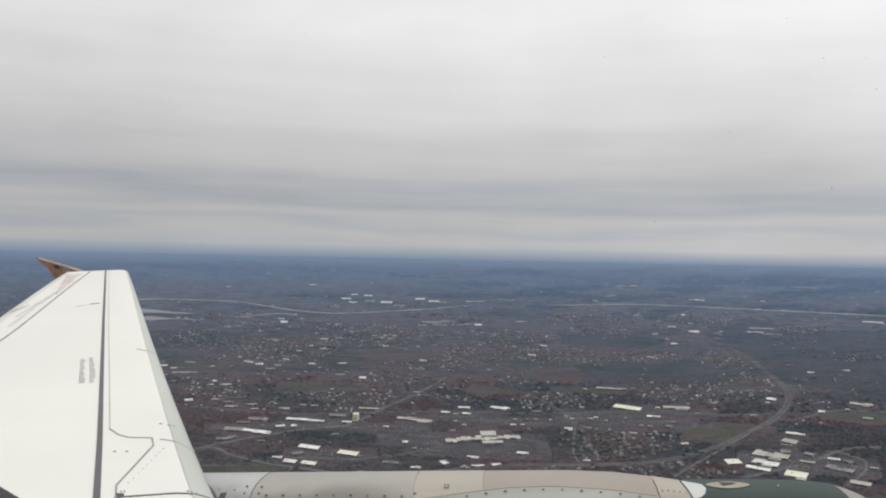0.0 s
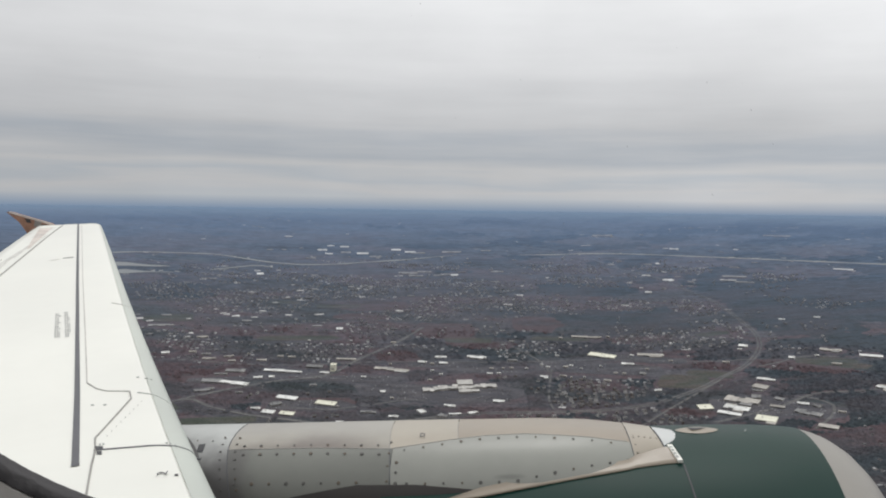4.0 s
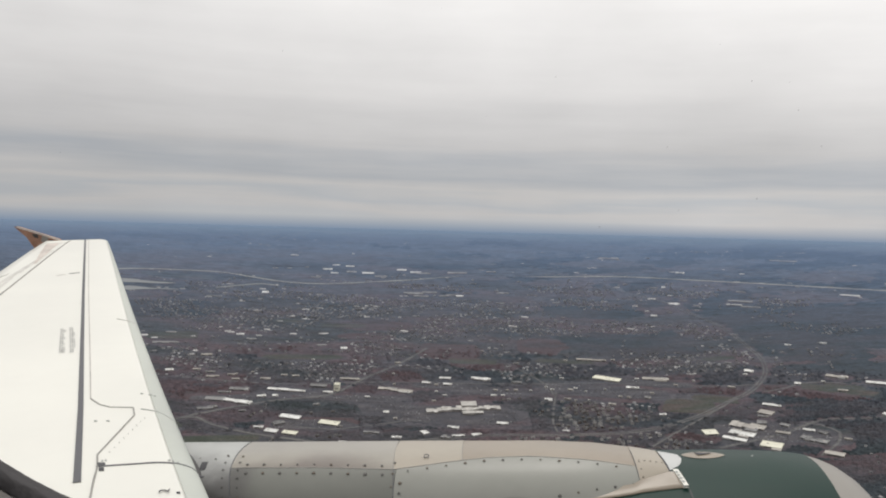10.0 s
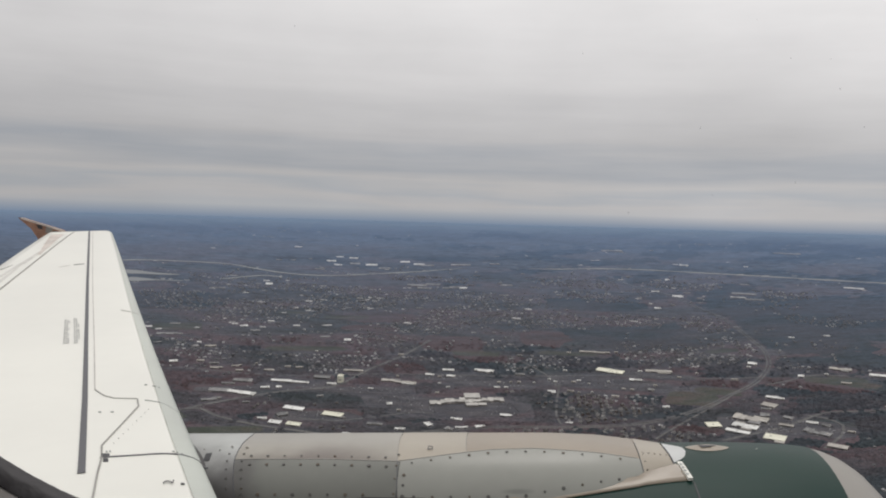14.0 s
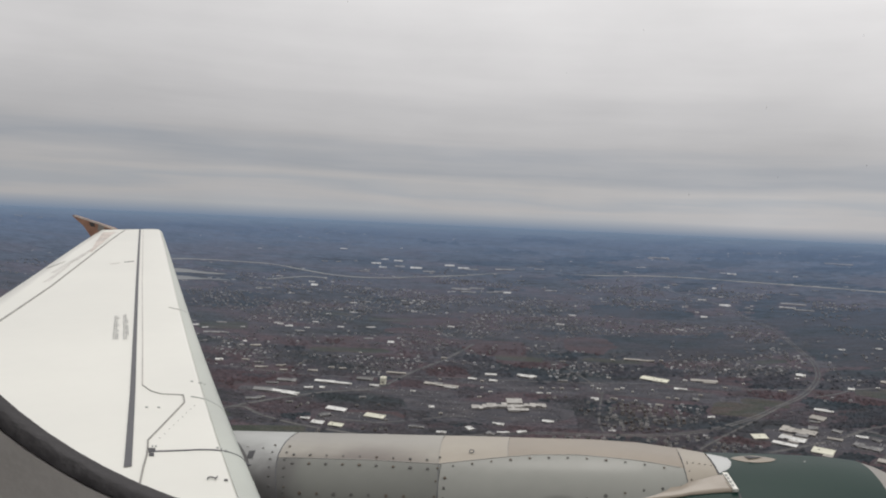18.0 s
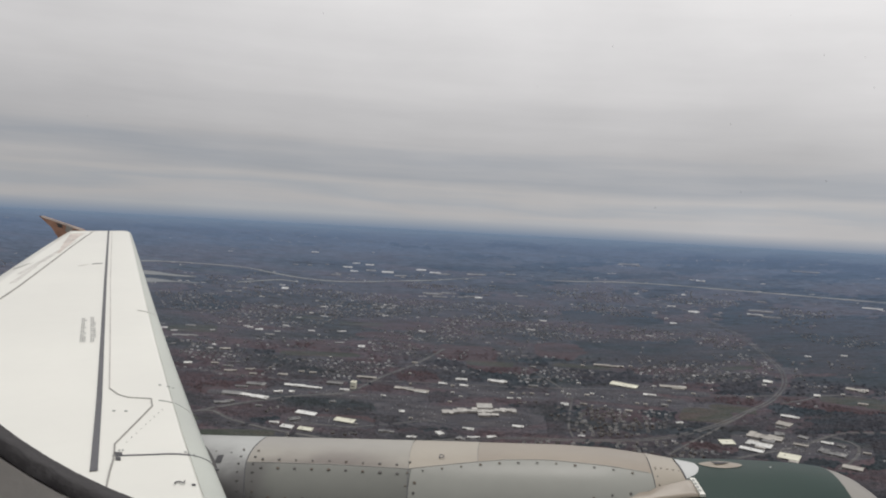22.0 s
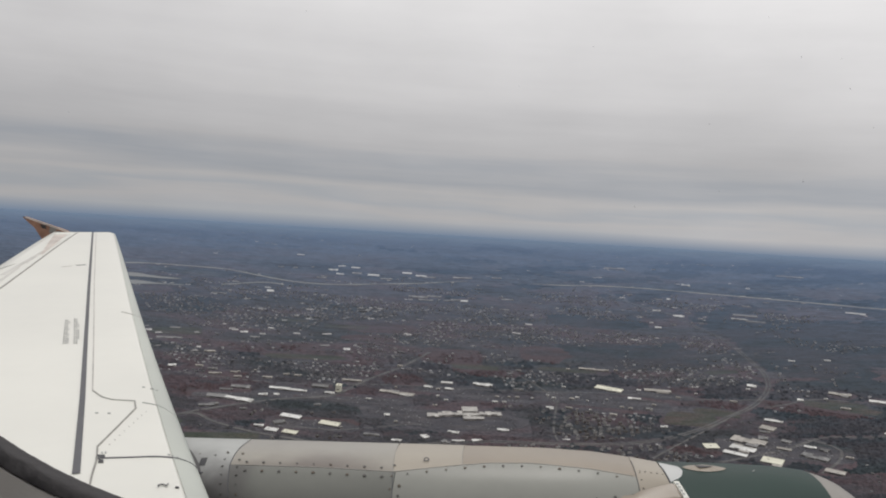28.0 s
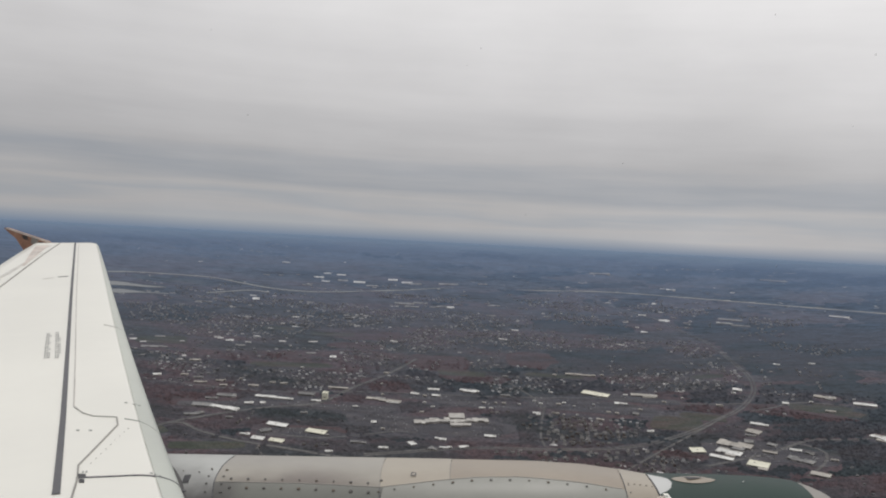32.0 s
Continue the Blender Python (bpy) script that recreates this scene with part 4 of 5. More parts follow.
def house_prototype(w, d, h, rise, wall_mat, roof_mat, label):
    top = new("house")
    wv, wf, rv, rf = house_shape(w, d, h, rise)
    part("wall", wv, wf, wall_mat, top)
    r = part("roof", rv, rf, roof_mat, top)
    v, f = unit_box(0.9, 0.9, 2.4)
    part("chimney", [(a + w * 0.25, b + 0.6, c + h + rise - 1.2) for a, b, c in v], f, M_WALL, r)
    return tagged(top, label, "house", "houses of the town")


M_HW = {"white": material("white_siding", (0.36, 0.357, 0.352), 0.8, var=0.08, scale=0.4, fine=3, object_random=0.15),
        "tan": material("tan_siding", (0.125, 0.119, 0.116), 0.8, var=0.1, scale=0.4, fine=3, object_random=0.2),
        "brick": material("red_brick_wall", (0.115, 0.090, 0.083), 0.9, var=0.15, scale=0.5, fine=4, object_random=0.15)}
M_HR = {"grey": material("grey_shingles", (0.095, 0.092, 0.092), 0.9, var=0.14, scale=0.5, fine=4, object_random=0.3),
        "brown": material("brown_shingles", (0.092, 0.082, 0.079), 0.9, var=0.14, scale=0.5, fine=4, object_random=0.3),
        "pale": material("pale_shingles", (0.165, 0.16, 0.157), 0.9, var=0.1, scale=0.5, fine=4, object_random=0.2)}
PROTOS = [house_prototype(7.2, 5.8, 4.4, 2.0, M_HW["white"], M_HR["grey"], "white-sided house with a grey shingle gable roof"),
          house_prototype(8.6, 6.0, 3.4, 1.9, M_HW["tan"], M_HR["brown"], "tan house with a brown shingle gable roof"),
          house_prototype(7.4, 6.0, 4.6, 2.1, M_HW["brick"], M_HR["grey"], "red brick house with a grey gable roof"),
          house_prototype(8.4, 6.2, 3.6, 1.7, M_HW["white"], M_HR["pale"], "white house with a pale shingle gable roof")]
rnd = random.Random(5)
spots = []
# rows of houses along streets turned with the town grid
for qx, qy, qrx, qry, qturn in QUARTERS + FAR_QUARTERS:
    t0 = radians(qturn + rnd.choice((-14, -6, 8)))
    for i in range(int(-1.2 * qrx / 15), int(1.2 * qrx / 15) + 1):
        for j in range(int(-1.2 * qry / 19), int(1.2 * qry / 19) + 1):
            if (i * i * 225 / qrx ** 2 + j * j * 361 / qry ** 2) > 1.05 + rnd.uniform(-0.3, 0.3) or rnd.random() < 0.26:
                continue
            u, v = 15 * i + rnd.uniform(-3, 3) + 7 * (j % 2), 19 * j + rnd.uniform(-2, 2) + 9 * math.sin(i / 3.0 + qx)
            spots.append((qx + math.cos(t0) * u - math.sin(t0) * v, qy + math.sin(t0) * u + math.cos(t0) * v, t0 + rnd.choice((0, 0, 0, 1.57))))
for block_i in range(2300):
    r = 1850 + 1900 * rnd.random() ** 1.15
    a = radians(-36 + 72 * rnd.random())
    x0, y0 = r * math.sin(a), r * math.cos(a)
    if town(x0, y0) < 0.12 + 0.5 * rnd.random() + (0.3 if cover(x0, y0) else 0):
        continue
    turn = radians(-14 + (28 if noise.noise((x0 / 500, y0 / 500, 9)) > 0.1 else 0) + rnd.choice((0, 0, 90)))
    for k in range(rnd.randint(3, 7)):
        if rnd.random() < 0.3:
            continue
        step = 21 * k + rnd.uniform(-5, 5)
        x, y = x0 + math.cos(turn) * step + rnd.uniform(-6, 6), y0 + math.sin(turn) * step + rnd.uniform(-6, 6)
        spots.append((x, y, turn))
kept, cells = [], set()
for x, y, turn in spots:
    c = (int(x // 15), int(y // 15))
    if c in cells or not free(x, y, 6):
        continue
    cells.add(c)
    kept.append((x, y, turn + rnd.uniform(-0.1, 0.1)))
kept.sort(key=lambda s: math.hypot(s[0] - 100, s[1] - 1900))
near, rest = kept[:290], kept[290:]
for i, (x, y, turn) in enumerate(near):
    m = on_land(x, y, turn)
    p = PROTOS[i % 4]
    if i < 4:
        p.matrix_basis = m
    else:
        copy_thing(p, m)
# farther houses, joined
vs, fs, slots = [], [], []
for x, y, turn in rest:
    w, d, h, g = rnd.uniform(5, 9), rnd.uniform(5, 7), rnd.uniform(2.2, 3.6), rnd.uniform(1.2, 2.0)
    if y > 2700:
        h, g = h * 0.75, g * 0.5
    wv, wf, rv, rf = house_shape(w, d, h, g)
    c, s, z = math.cos(turn), math.sin(turn), land_z(x, y)
    for pv, pf in ((wv, wf), (rv, rf[:2] + rf[4:6])):
        b0 = len(vs)
        vs += [(x + c * a - s * b, y + s * a + c * b, z + e2) for a, b, e2 in pv]
        fs += [tuple(b0 + q for q in f) for f in pf]
        slots += [1 if pf is wf else 0] * len(pf)
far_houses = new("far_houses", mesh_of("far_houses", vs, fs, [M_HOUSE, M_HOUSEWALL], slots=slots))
tagged(far_houses, "many small grey, white and brown houses of the town", "houses", kind="stuff")

# the farthest towns: low pale roofs in loose clusters
vs, fs = [], []
for cl in range(130):
    r = 2900 + 1750 * rnd.random() ** 0.8
    a = radians(-38 + 76 * rnd.random())
    for k in range(rnd.randint(3, 12)):
        rk, ak = r + rnd.gauss(0, 28), a + rnd.gauss(0, 95) / r
        x, y = rk * math.sin(ak), rk * math.cos(ak)
        w, d, h = rnd.uniform(6, 24), rnd.uniform(5, 10), rnd.uniform(0.4, 0.8)
        turn = -ak + rnd.uniform(-0.3, 0.3)
        v, f = unit_box(w, d, h)
        m = on_land(x, y, turn)
        b0 = len(vs)
        vs += [tuple(m @ Vector(q)) for q in v]
        fs += [tuple(b0 + q for q in g) for g in f[:5]]
# small shops and sheds spread over the near town
for k in range(330):
    r = 1950 + 1500 * rnd.random()
    a = radians(-34 + 68 * rnd.random())
    x, y = r * math.sin(a), r * math.cos(a)
    if town(x, y) < 0.3 + 0.35 * rnd.random() or cover(x, y) == 2 or not free(x, y, 6):
        continue
    v, f = unit_box(rnd.uniform(8, 30), rnd.uniform(6, 12), rnd.uniform(2.2, 3.4))
    m = on_land(x, y, -a + rnd.uniform(-0.5, 0.4))
    b0 = len(vs)
    vs += [tuple(m @ Vector(q)) for q in v]
    fs += [tuple(b0 + q for q in g) for g in f[:5]]
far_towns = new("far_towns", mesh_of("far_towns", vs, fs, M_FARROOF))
tagged(far_towns, "small pale roofs of sheds, shops and far towns", "buildings", kind="stuff")

# cars in the lots
vs, fs = [], []
for x, y, rx, ry, turn in LOTS:
    c, s = math.cos(radians(turn)), math.sin(radians(turn))
    for i in range(int(rx * ry / 36)):
        u, v = rx * rnd.uniform(-0.9, 0.9), round(ry * rnd.uniform(-0.85, 0.85) / 9) * 9
        px, py = x + c * u - s * v, y + s * u + c * v
        if np.any(np.hypot(np.array([q[0] for q in SITES]) - px, np.array([q[1] for q in SITES]) - py) < np.array([q[2] - 9 for q in SITES])):
            continue
        z = land_z(px, py) + 0.3
        b0 = len(vs)
        for zz, lx, ly in ((0, 0.9, 2.2), (0.8, 0.9, 2.2), (1.45, 0.7, 1.1)):
            for q, w in ((-1, -1), (1, -1), (1, 1), (-1, 1)):
                a, b = q * lx, w * ly
                vs.append((px + c * a - s * b, py + s * a + c * b, z + zz))
        for lay in (0, 4):
            for k in range(4):
                n = (k + 1) % 4
                fs.append((b0 + lay + k, b0 + lay + n, b0 + lay + 4 + n, b0 + lay + 4 + k))
        fs.append((b0 + 8, b0 + 9, b0 + 10, b0 + 11))
cars = new("parked_cars", mesh_of("parked_cars", vs, fs, M_HOUSE))
tagged(cars, "many parked cars in the lots", "cars", kind="stuff")

# ---- trees: bare winter crowns, joined ----
CROWN = np.array([(0, 0, 1.0)] + [(0.62 * math.cos(k * 1.2566), 0.62 * math.sin(k * 1.2566), 0.72) for k in range(5)]
                 + [(math.cos(k * 1.2566), math.sin(k * 1.2566), -0.15) for k in range(5)])
CROWN_F = np.array([(0, 1 + k, 1 + (k + 1) % 5) for k in range(5)] + [f for k in range(5) for f in (
    (1 + k, 6 + k, 6 + (k + 1) % 5), (1 + k, 6 + (k + 1) % 5, 1 + (k + 1) % 5))])
NV = len(CROWN)
rng = np.random.default_rng(11)
N = 150000
rr = 1820 + 1150 * rng.random(N) ** 1.1
aa = np.radians(-37 + 74 * rng.random(N))
tx, ty = rr * np.sin(aa), rr * np.cos(aa)
taken = {(int(x // 7), int(y // 7)) for x, y, _ in kept for x, y in ((x, y), (x + 7, y), (x - 7, y), (x, y + 7), (x, y - 7))}
clear_cells = set()
for x, y, r in KC:
    for i in range(int((x - r) // 6), int((x + r) // 6) + 1):
        for j in range(int((y - r) // 6), int((y + r) // 6) + 1):
            if math.hypot(i * 6 + 3 - x, j * 6 + 3 - y) < r + 2:
                clear_cells.add((i, j))
ok = []
for i in range(N):
    x, y = tx[i], ty[i]
    if (int(x // 6), int(y // 6)) in clear_cells or (int(x // 7), int(y // 7)) in taken:
        continue
    t = town(x, y)
    grove = noise.noise((x / 90, y / 90, 6.6))
    thin = min(1.0, max(0.0, (2780 - rr[i]) / 420))
    if rng.random() < (0.75 - 0.3 * t + 0.55 * grove) * thin:
        ok.append(i)
ok = np.array(ok)
n = len(ok)
kinds = np.array([cover(tx[i], ty[i]) for i in ok], dtype=np.int32)
size = (2.6 + 2.4 * rng.random(n) ** 1.5) * rr[ok] / 2100
jit = 1 + 0.3 * (rng.random((n, NV, 1)) - 0.5) * 2
co = CROWN[None] * jit * size[:, None, None] * np.array([1, 1, 0.95])
spin = rng.random(n) * 6.28
c, s = np.cos(spin)[:, None], np.sin(spin)[:, None]
co = np.stack([co[:, :, 0] * c - co[:, :, 1] * s, co[:, :, 0] * s + co[:, :, 1] * c, co[:, :, 2]], 2)
zz = ALT * rr[ok] / RIM
co += np.stack([tx[ok], ty[ok], zz], 1)[:, None, :]
fa = (CROWN_F[None] + NV * np.arange(n)[:, None, None]).reshape(-1, 3)
me = bpy.data.meshes.new("trees")
me.vertices.add(NV * n)
me.vertices.foreach_set("co", co.reshape(-1).astype(np.float32))
me.loops.add(len(fa) * 3)
me.loops.foreach_set("vertex_index", fa.reshape(-1).astype(np.int32))
me.polygons.add(len(fa))
me.polygons.foreach_set("loop_start", np.arange(0, 3 * len(fa), 3, dtype=np.int32))
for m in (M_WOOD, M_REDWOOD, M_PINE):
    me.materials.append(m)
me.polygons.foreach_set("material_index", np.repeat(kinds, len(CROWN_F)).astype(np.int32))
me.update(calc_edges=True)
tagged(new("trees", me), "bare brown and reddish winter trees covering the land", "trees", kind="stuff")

# closed woods: one uneven canopy over the land, open over roads, lots and houses
wr = np.concatenate([np.arange(1800, 2600, 6.5), np.arange(2600, 3400, 9.0), np.arange(3400, 4850, 14.0)])
wa = np.radians(np.linspace(-38, 38, 460))
lift = rng.random((len(wr), len(wa))) * 2.6
kind_at = np.zeros((len(wr), len(wa)), dtype=np.int32)
vs = []
for i, r in enumerate(wr):
    calm = min(1.0, max(0.25, (4300 - r) / 1500))
    for j, a in enumerate(wa):
        x, y = r * math.sin(a), r * math.cos(a)
        cell = (int(x // 6), int(y // 6)) in clear_cells
        dense = 0.86 - 0.75 * town(x, y) + 0.6 * noise.noise((x / 90, y / 90, 6.6))
        kind_at[i, j] = cover(x, y)
        if kind_at[i, j] == 1:
            dense = 0.0
        elif kind_at[i, j] == 2:
            dense += 0.3
        h = -1.5 if cell or dense < 0.22 else 0.5 + calm * (0.6 * float(lift[i, j]) + 0.8 * noise.noise((x / 40, y / 40, 2.2)))
        vs.append((x, y, ALT * r / RIM + h))
slots = (kind_at[:-1, :-1] == 2).astype(np.int32).reshape(-1)
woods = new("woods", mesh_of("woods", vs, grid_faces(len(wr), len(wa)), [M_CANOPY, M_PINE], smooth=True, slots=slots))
tagged(woods, "brown, purplish and dark canopy of winter woods", "woods", kind="stuff")

# ---- the aeroplane ----
# its own axes: x forward, y outboard, z up, with the passenger's eye at the middle
plane = new("aeroplane")
plane.matrix_world = pose(0, 0, ALT, -1.389, -3.274, -7.938)
tagged(plane, "white airliner with green engine under its swept wing", "aeroplane")


def le_x(y):
    return 0.549 - 0.5203 * y


def te_x(y):
    return -6.139 - 0.386 * (y - 9.322) if y > 5 else -4.47


def spar_z(y):
    return -1.05882 - 0.012179 * y + 0.01405 * y * y - 0.00042998 * y ** 3


NOSE = 0.26


def wing_z(x, y):
    s = max(0.0, le_x(y) - x)
    k = NOSE * (1.0 if y < 8 else 1.0 - 0.06 * (y - 8))
    drop = 0.0 if s >= k else 0.075 * (1 - math.sqrt(max(0, 1 - (1 - s / k) ** 2)))
    return spar_z(y) + 0.03 - drop


TIP = 14.85
spans = [0.25 + (TIP - 0.25) * (i / 44) for i in range(45)]
NOSE_S = (0.0, 0.004, 0.012, 0.026, 0.05, 0.08, 0.11)


def strip_width(y):
    return 0.98 if y < 4.5 else max(0.30, 0.98 - 0.06 * (y - 4.5))


def section(y):
    """Upper points from behind the nose strip to the trailing edge, then back along the underside."""
    c = le_x(y) - te_x(y)
    f = strip_width(y)
    k0 = NOSE_S[-1] * f
    up = [(le_x(y) - s, y, wing_z(le_x(y) - s, y)) for s in (k0 + (c - k0) * q for q in (0, 0.01, 0.025, 0.05, 0.1, 0.2, 0.35, 0.5, 0.65, 0.8, 0.92, 1.0))]
    low = [(le_x(y) - s * c, y, wing_z(le_x(y) - 0.5 * c, y) - 0.02 - 0.115 * c * 4 * max(0, (s * (1 - s))) ** 0.7 * 0.8) for s in (1.0, 0.85, 0.6, 0.35, 0.15, 0.05)]
    low.append((le_x(y) - k0, y, wing_z(le_x(y), y) - 0.10))
    return up + low


secs = [section(y) for y in spans]
n = len(secs[0])
verts = [p for s in secs for p in s]
faces = grid_faces(len(secs), n, close_v=True) + [tuple(range(n))[::-1], tuple((len(secs) - 1) * n + k for k in range(n))]
wing = part("wing", verts, faces, M_PAINT, plane, "white-painted wing with dark panel gaps", smooth=False)
wing.scale = (0.92, 0.92, 0.92)
for p in wing.data.polygons:
    p.use_smooth = len(p.vertices) == 4


def nose(y0, y1, label):
    ys = [y0 + (y1 - y0) * i / 30 for i in range(31)]
    vs = []
    for y in ys:
        f = strip_width(y)
        ring = [(le_x(y) - s * f, y, wing_z(le_x(y) - s * f, y) + 0.002) for s in (0.120,) + NOSE_S[::-1]]
        zb = ring[-1][2]
        ring += [(le_x(y) - 0.004, y, zb - 0.02), (le_x(y) - 0.02, y, zb - 0.045), (le_x(y) - 0.06, y, zb - 0.075), (le_x(y) - 0.11 * f, y, zb - 0.10)]
        vs += ring
    part("leading_edge", vs, grid_faces(31, len(NOSE_S) + 5), M_NOSE, wing, label, smooth=True)


nose(0.25, 3.94, "grey-green inboard leading edge")
nose(3.94, TIP, "grey-green slat nose")


# dark fin added where the gap under the slat nose shows
vs = []
for i in range(13):
    y = 3.96 + 0.62 * i / 12
    z = wing_z(le_x(y), y)
    w = 0.034 * math.sin(math.pi * i / 12) ** 0.8
    vs += [(le_x(y) - 0.01, y, z - 0.015), (le_x(y) + w, y, z - 0.03), (le_x(y) - 0.02, y, z - 0.09)]
part("slat_seal", vs, grid_faces(13, 3), M_DARKMETAL, wing, "dark strip along the gap under the slat nose", smooth=True)


def wing_strip(name, points, width, mat, label="", lift=0.004, width2=None):
    """A narrow band lying on the wing's upper skin along plan points (x, y)."""
    vs = []
    for i, (x, y) in enumerate(points):
        a, b = points[max(i - 1, 0)], points[min(i + 1, len(points) - 1)]
        d = Vector((b[0] - a[0], b[1] - a[1])).normalized()
        w = width if width2 is None else width + (width2 - width) * i / (len(points) - 1)
        for s in (-0.5, 0.5):
            px, py = x - d.y * w * s, y + d.x * w * s
            vs.append((px, py, wing_z(px, py) + lift))
    base = len(vs)
    vs += [(x, y, z - lift - 0.003) for x, y, z in vs]
    fs = []
    for i in range(len(points) - 1):
        a = 2 * i
        fs += [(a, a + 1, a + 3, a + 2), (a, a + 2, base + a + 2, base + a), (a + 1, base + a + 1, base + a + 3, a + 3)]
    return part(name, vs, fs, mat, wing, label)


def between(a, b, n):
    return [(a[0] + (b[0] - a[0]) * i / n, a[1] + (b[1] - a[1]) * i / n) for i in range(n + 1)]


def along(points, n=8):
    out = []
    for a, b in zip(points, points[1:]):
        out += between(a, b, n)[:-1]
    return out + [points[-1]]


M_FAINT = material("faint_panel_line", (0.46, 0.43, 0.41), 0.7, var=0.2, scale=4, fine=30)
M_GRIME = material("grime_streak", (0.58, 0.565, 0.53), 0.6, var=0.12, scale=3, fine=20)
spar_line = [(-1.962, 3.72), (-1.996, 3.788), (-2.601, 4.992), (-3.42, 6.604), (-4.795, 9.317), (-7.56, 14.8)]
wing_strip("spar_gap", along(spar_line, 10), 0.033, M_GAP, "dark grey gap along the front spar", width2=0.027)
wing_strip("panel_line", along([(-2.657, 5.222), (-3.359, 6.609), (-4.737, 9.317), (-7.50, 14.8)], 10), 0.006, M_FAINT)
wing_strip("panel_line", along([(-2.657, 5.222), (-2.53, 5.08), (-2.44, 5.02), (-2.297, 5.005)], 3), 0.007, M_LINE)
wing_strip("panel_line", along([(-2.297, 5.005), (-2.218, 4.847), (-2.074, 4.129), (-1.979, 3.935), (-1.89, 3.718), (-1.62, 3.1)], 4), 0.008, M_LINE)
wing_strip("panel_line", along([(-1.99, 3.945), (-1.80, 3.985), (-1.66, 4.03), (-1.58, 4.045), (-1.53, 4.03)], 6), 0.012, M_GAP, "dark slat joint")
wing_strip("spoiler_gap", along([(-4.4, 5.6), (-5.215, 7.852), (-5.664, 9.113), (-6.538, 11.423), (-7.80, 14.75)], 10), 0.022, M_LINE, "grey hinge gap ahead of the flaps")
wing_strip("flap_gap", along([(-5.9, 9.35), (-6.55, 11.1), (-7.1, 12.6), (-7.55, 13.6)], 6), 0.010, M_GRIME)
wing_strip("flap_gap", between((-6.50, 10.36), (-6.587, 10.906), 6), 0.026, M_LINE, width2=0.004)
wing_strip("panel_line", between((-3.579, 7.865), (-3.763, 7.914), 4), 0.008, M_LINE)
wing_strip("panel_line", along([(-2.24, 4.98), (-2.15, 4.97), (-2.092, 4.94), (-1.99, 4.87)], 3), 0.006, M_MARK)
wing_strip("scuff_mark", between((-5.735, 10.81), (-5.635, 10.87), 3), 0.035, M_GAP, "short dark scuff")
wing_strip("scuff_mark", between((-5.83, 10.66), (-5.77, 10.76), 3), 0.05, M_GRIME)
for xa, ya, xb, yb, w in ((-6.2, 10.0, -6.95, 12.2, 0.05), (-6.5, 11.0, -7.3, 13.3, 0.035), (-5.9, 9.4, -6.35, 10.6, 0.06), (-7.35, 13.0, -7.75, 14.4, 0.06)):
    wing_strip("grime_streak", between((xa, ya), (xb, yb), 10), w, M_GRIME, lift=0.0025, width2=w * 0.4)
# stencilled text too small to read: two columns of short bars
mark_rnd = random.Random(3)
for (xa, ya), (xb, yb) in (((-3.997, 7.555), (-3.459, 6.54)), ((-4.046, 7.498), (-3.542, 6.534))):
    for k in range(13):
        if mark_rnd.random() < 0.12:
            continue
        t0 = k / 13
        for q in (-0.016, 0.002, 0.018)[: mark_rnd.randint(2, 3)]:
            ln = mark_rnd.uniform(0.35, 0.62)
            x0, y0 = xa + (xb - xa) * t0 + q, ya + (yb - ya) * t0
            wing_strip("stencil_mark", between((x0, y0), (x0 + (xb - xa) / 13 * ln, y0 + (yb - ya) / 13 * ln), 1), 0.009, M_MARK)


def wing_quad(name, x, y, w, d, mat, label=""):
    """A small painted block on the wing, its sides slanted along the camera's sight line to look upright."""
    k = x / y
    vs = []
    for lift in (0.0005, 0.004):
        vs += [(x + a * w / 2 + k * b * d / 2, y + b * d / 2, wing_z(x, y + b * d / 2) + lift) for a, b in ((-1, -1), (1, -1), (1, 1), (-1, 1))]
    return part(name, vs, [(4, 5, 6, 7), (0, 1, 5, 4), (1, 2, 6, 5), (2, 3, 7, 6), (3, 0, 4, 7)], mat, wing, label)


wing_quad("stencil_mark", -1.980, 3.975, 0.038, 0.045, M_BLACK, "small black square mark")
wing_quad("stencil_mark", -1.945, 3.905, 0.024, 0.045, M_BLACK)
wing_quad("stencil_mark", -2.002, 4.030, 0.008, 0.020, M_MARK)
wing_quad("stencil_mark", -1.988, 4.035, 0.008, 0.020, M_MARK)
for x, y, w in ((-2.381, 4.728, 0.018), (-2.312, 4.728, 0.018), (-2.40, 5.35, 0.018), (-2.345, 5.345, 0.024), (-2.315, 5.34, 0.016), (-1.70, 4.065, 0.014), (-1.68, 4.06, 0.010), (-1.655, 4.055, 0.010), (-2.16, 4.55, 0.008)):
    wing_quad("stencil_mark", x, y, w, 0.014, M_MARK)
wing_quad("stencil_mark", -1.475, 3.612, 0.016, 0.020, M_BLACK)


def letter(text, size, mat, m, parent, name="lettering", thin=0.0):
    cu = bpy.data.curves.new(name, "FONT")
    cu.body = text
    cu.size = size
    cu.extrude = 0.001
    cu.offset = -thin
    ob = new(name, cu)
    bpy.context.view_layer.update()
    me = bpy.data.meshes.new_from_object(ob.evaluated_get(bpy.context.evaluated_depsgraph_get()))
    bpy.data.objects.remove(ob)
    bpy.data.curves.remove(cu)
    me.materials.clear()
    me.materials.append(mat)
    t = new(name, me)
    t.parent = parent
    t.matrix_basis = m
    return t


two = Matrix(((-0.52, -0.68, 0, -1.508), (1.25, 0.0, 0, 3.585), (0.0, -0.01, 1, wing_z(-1.55, 3.60) + 0.005), (0, 0, 0, 1)))
letter("2", 0.085, M_BLACK, two, wing, thin=0.0005)

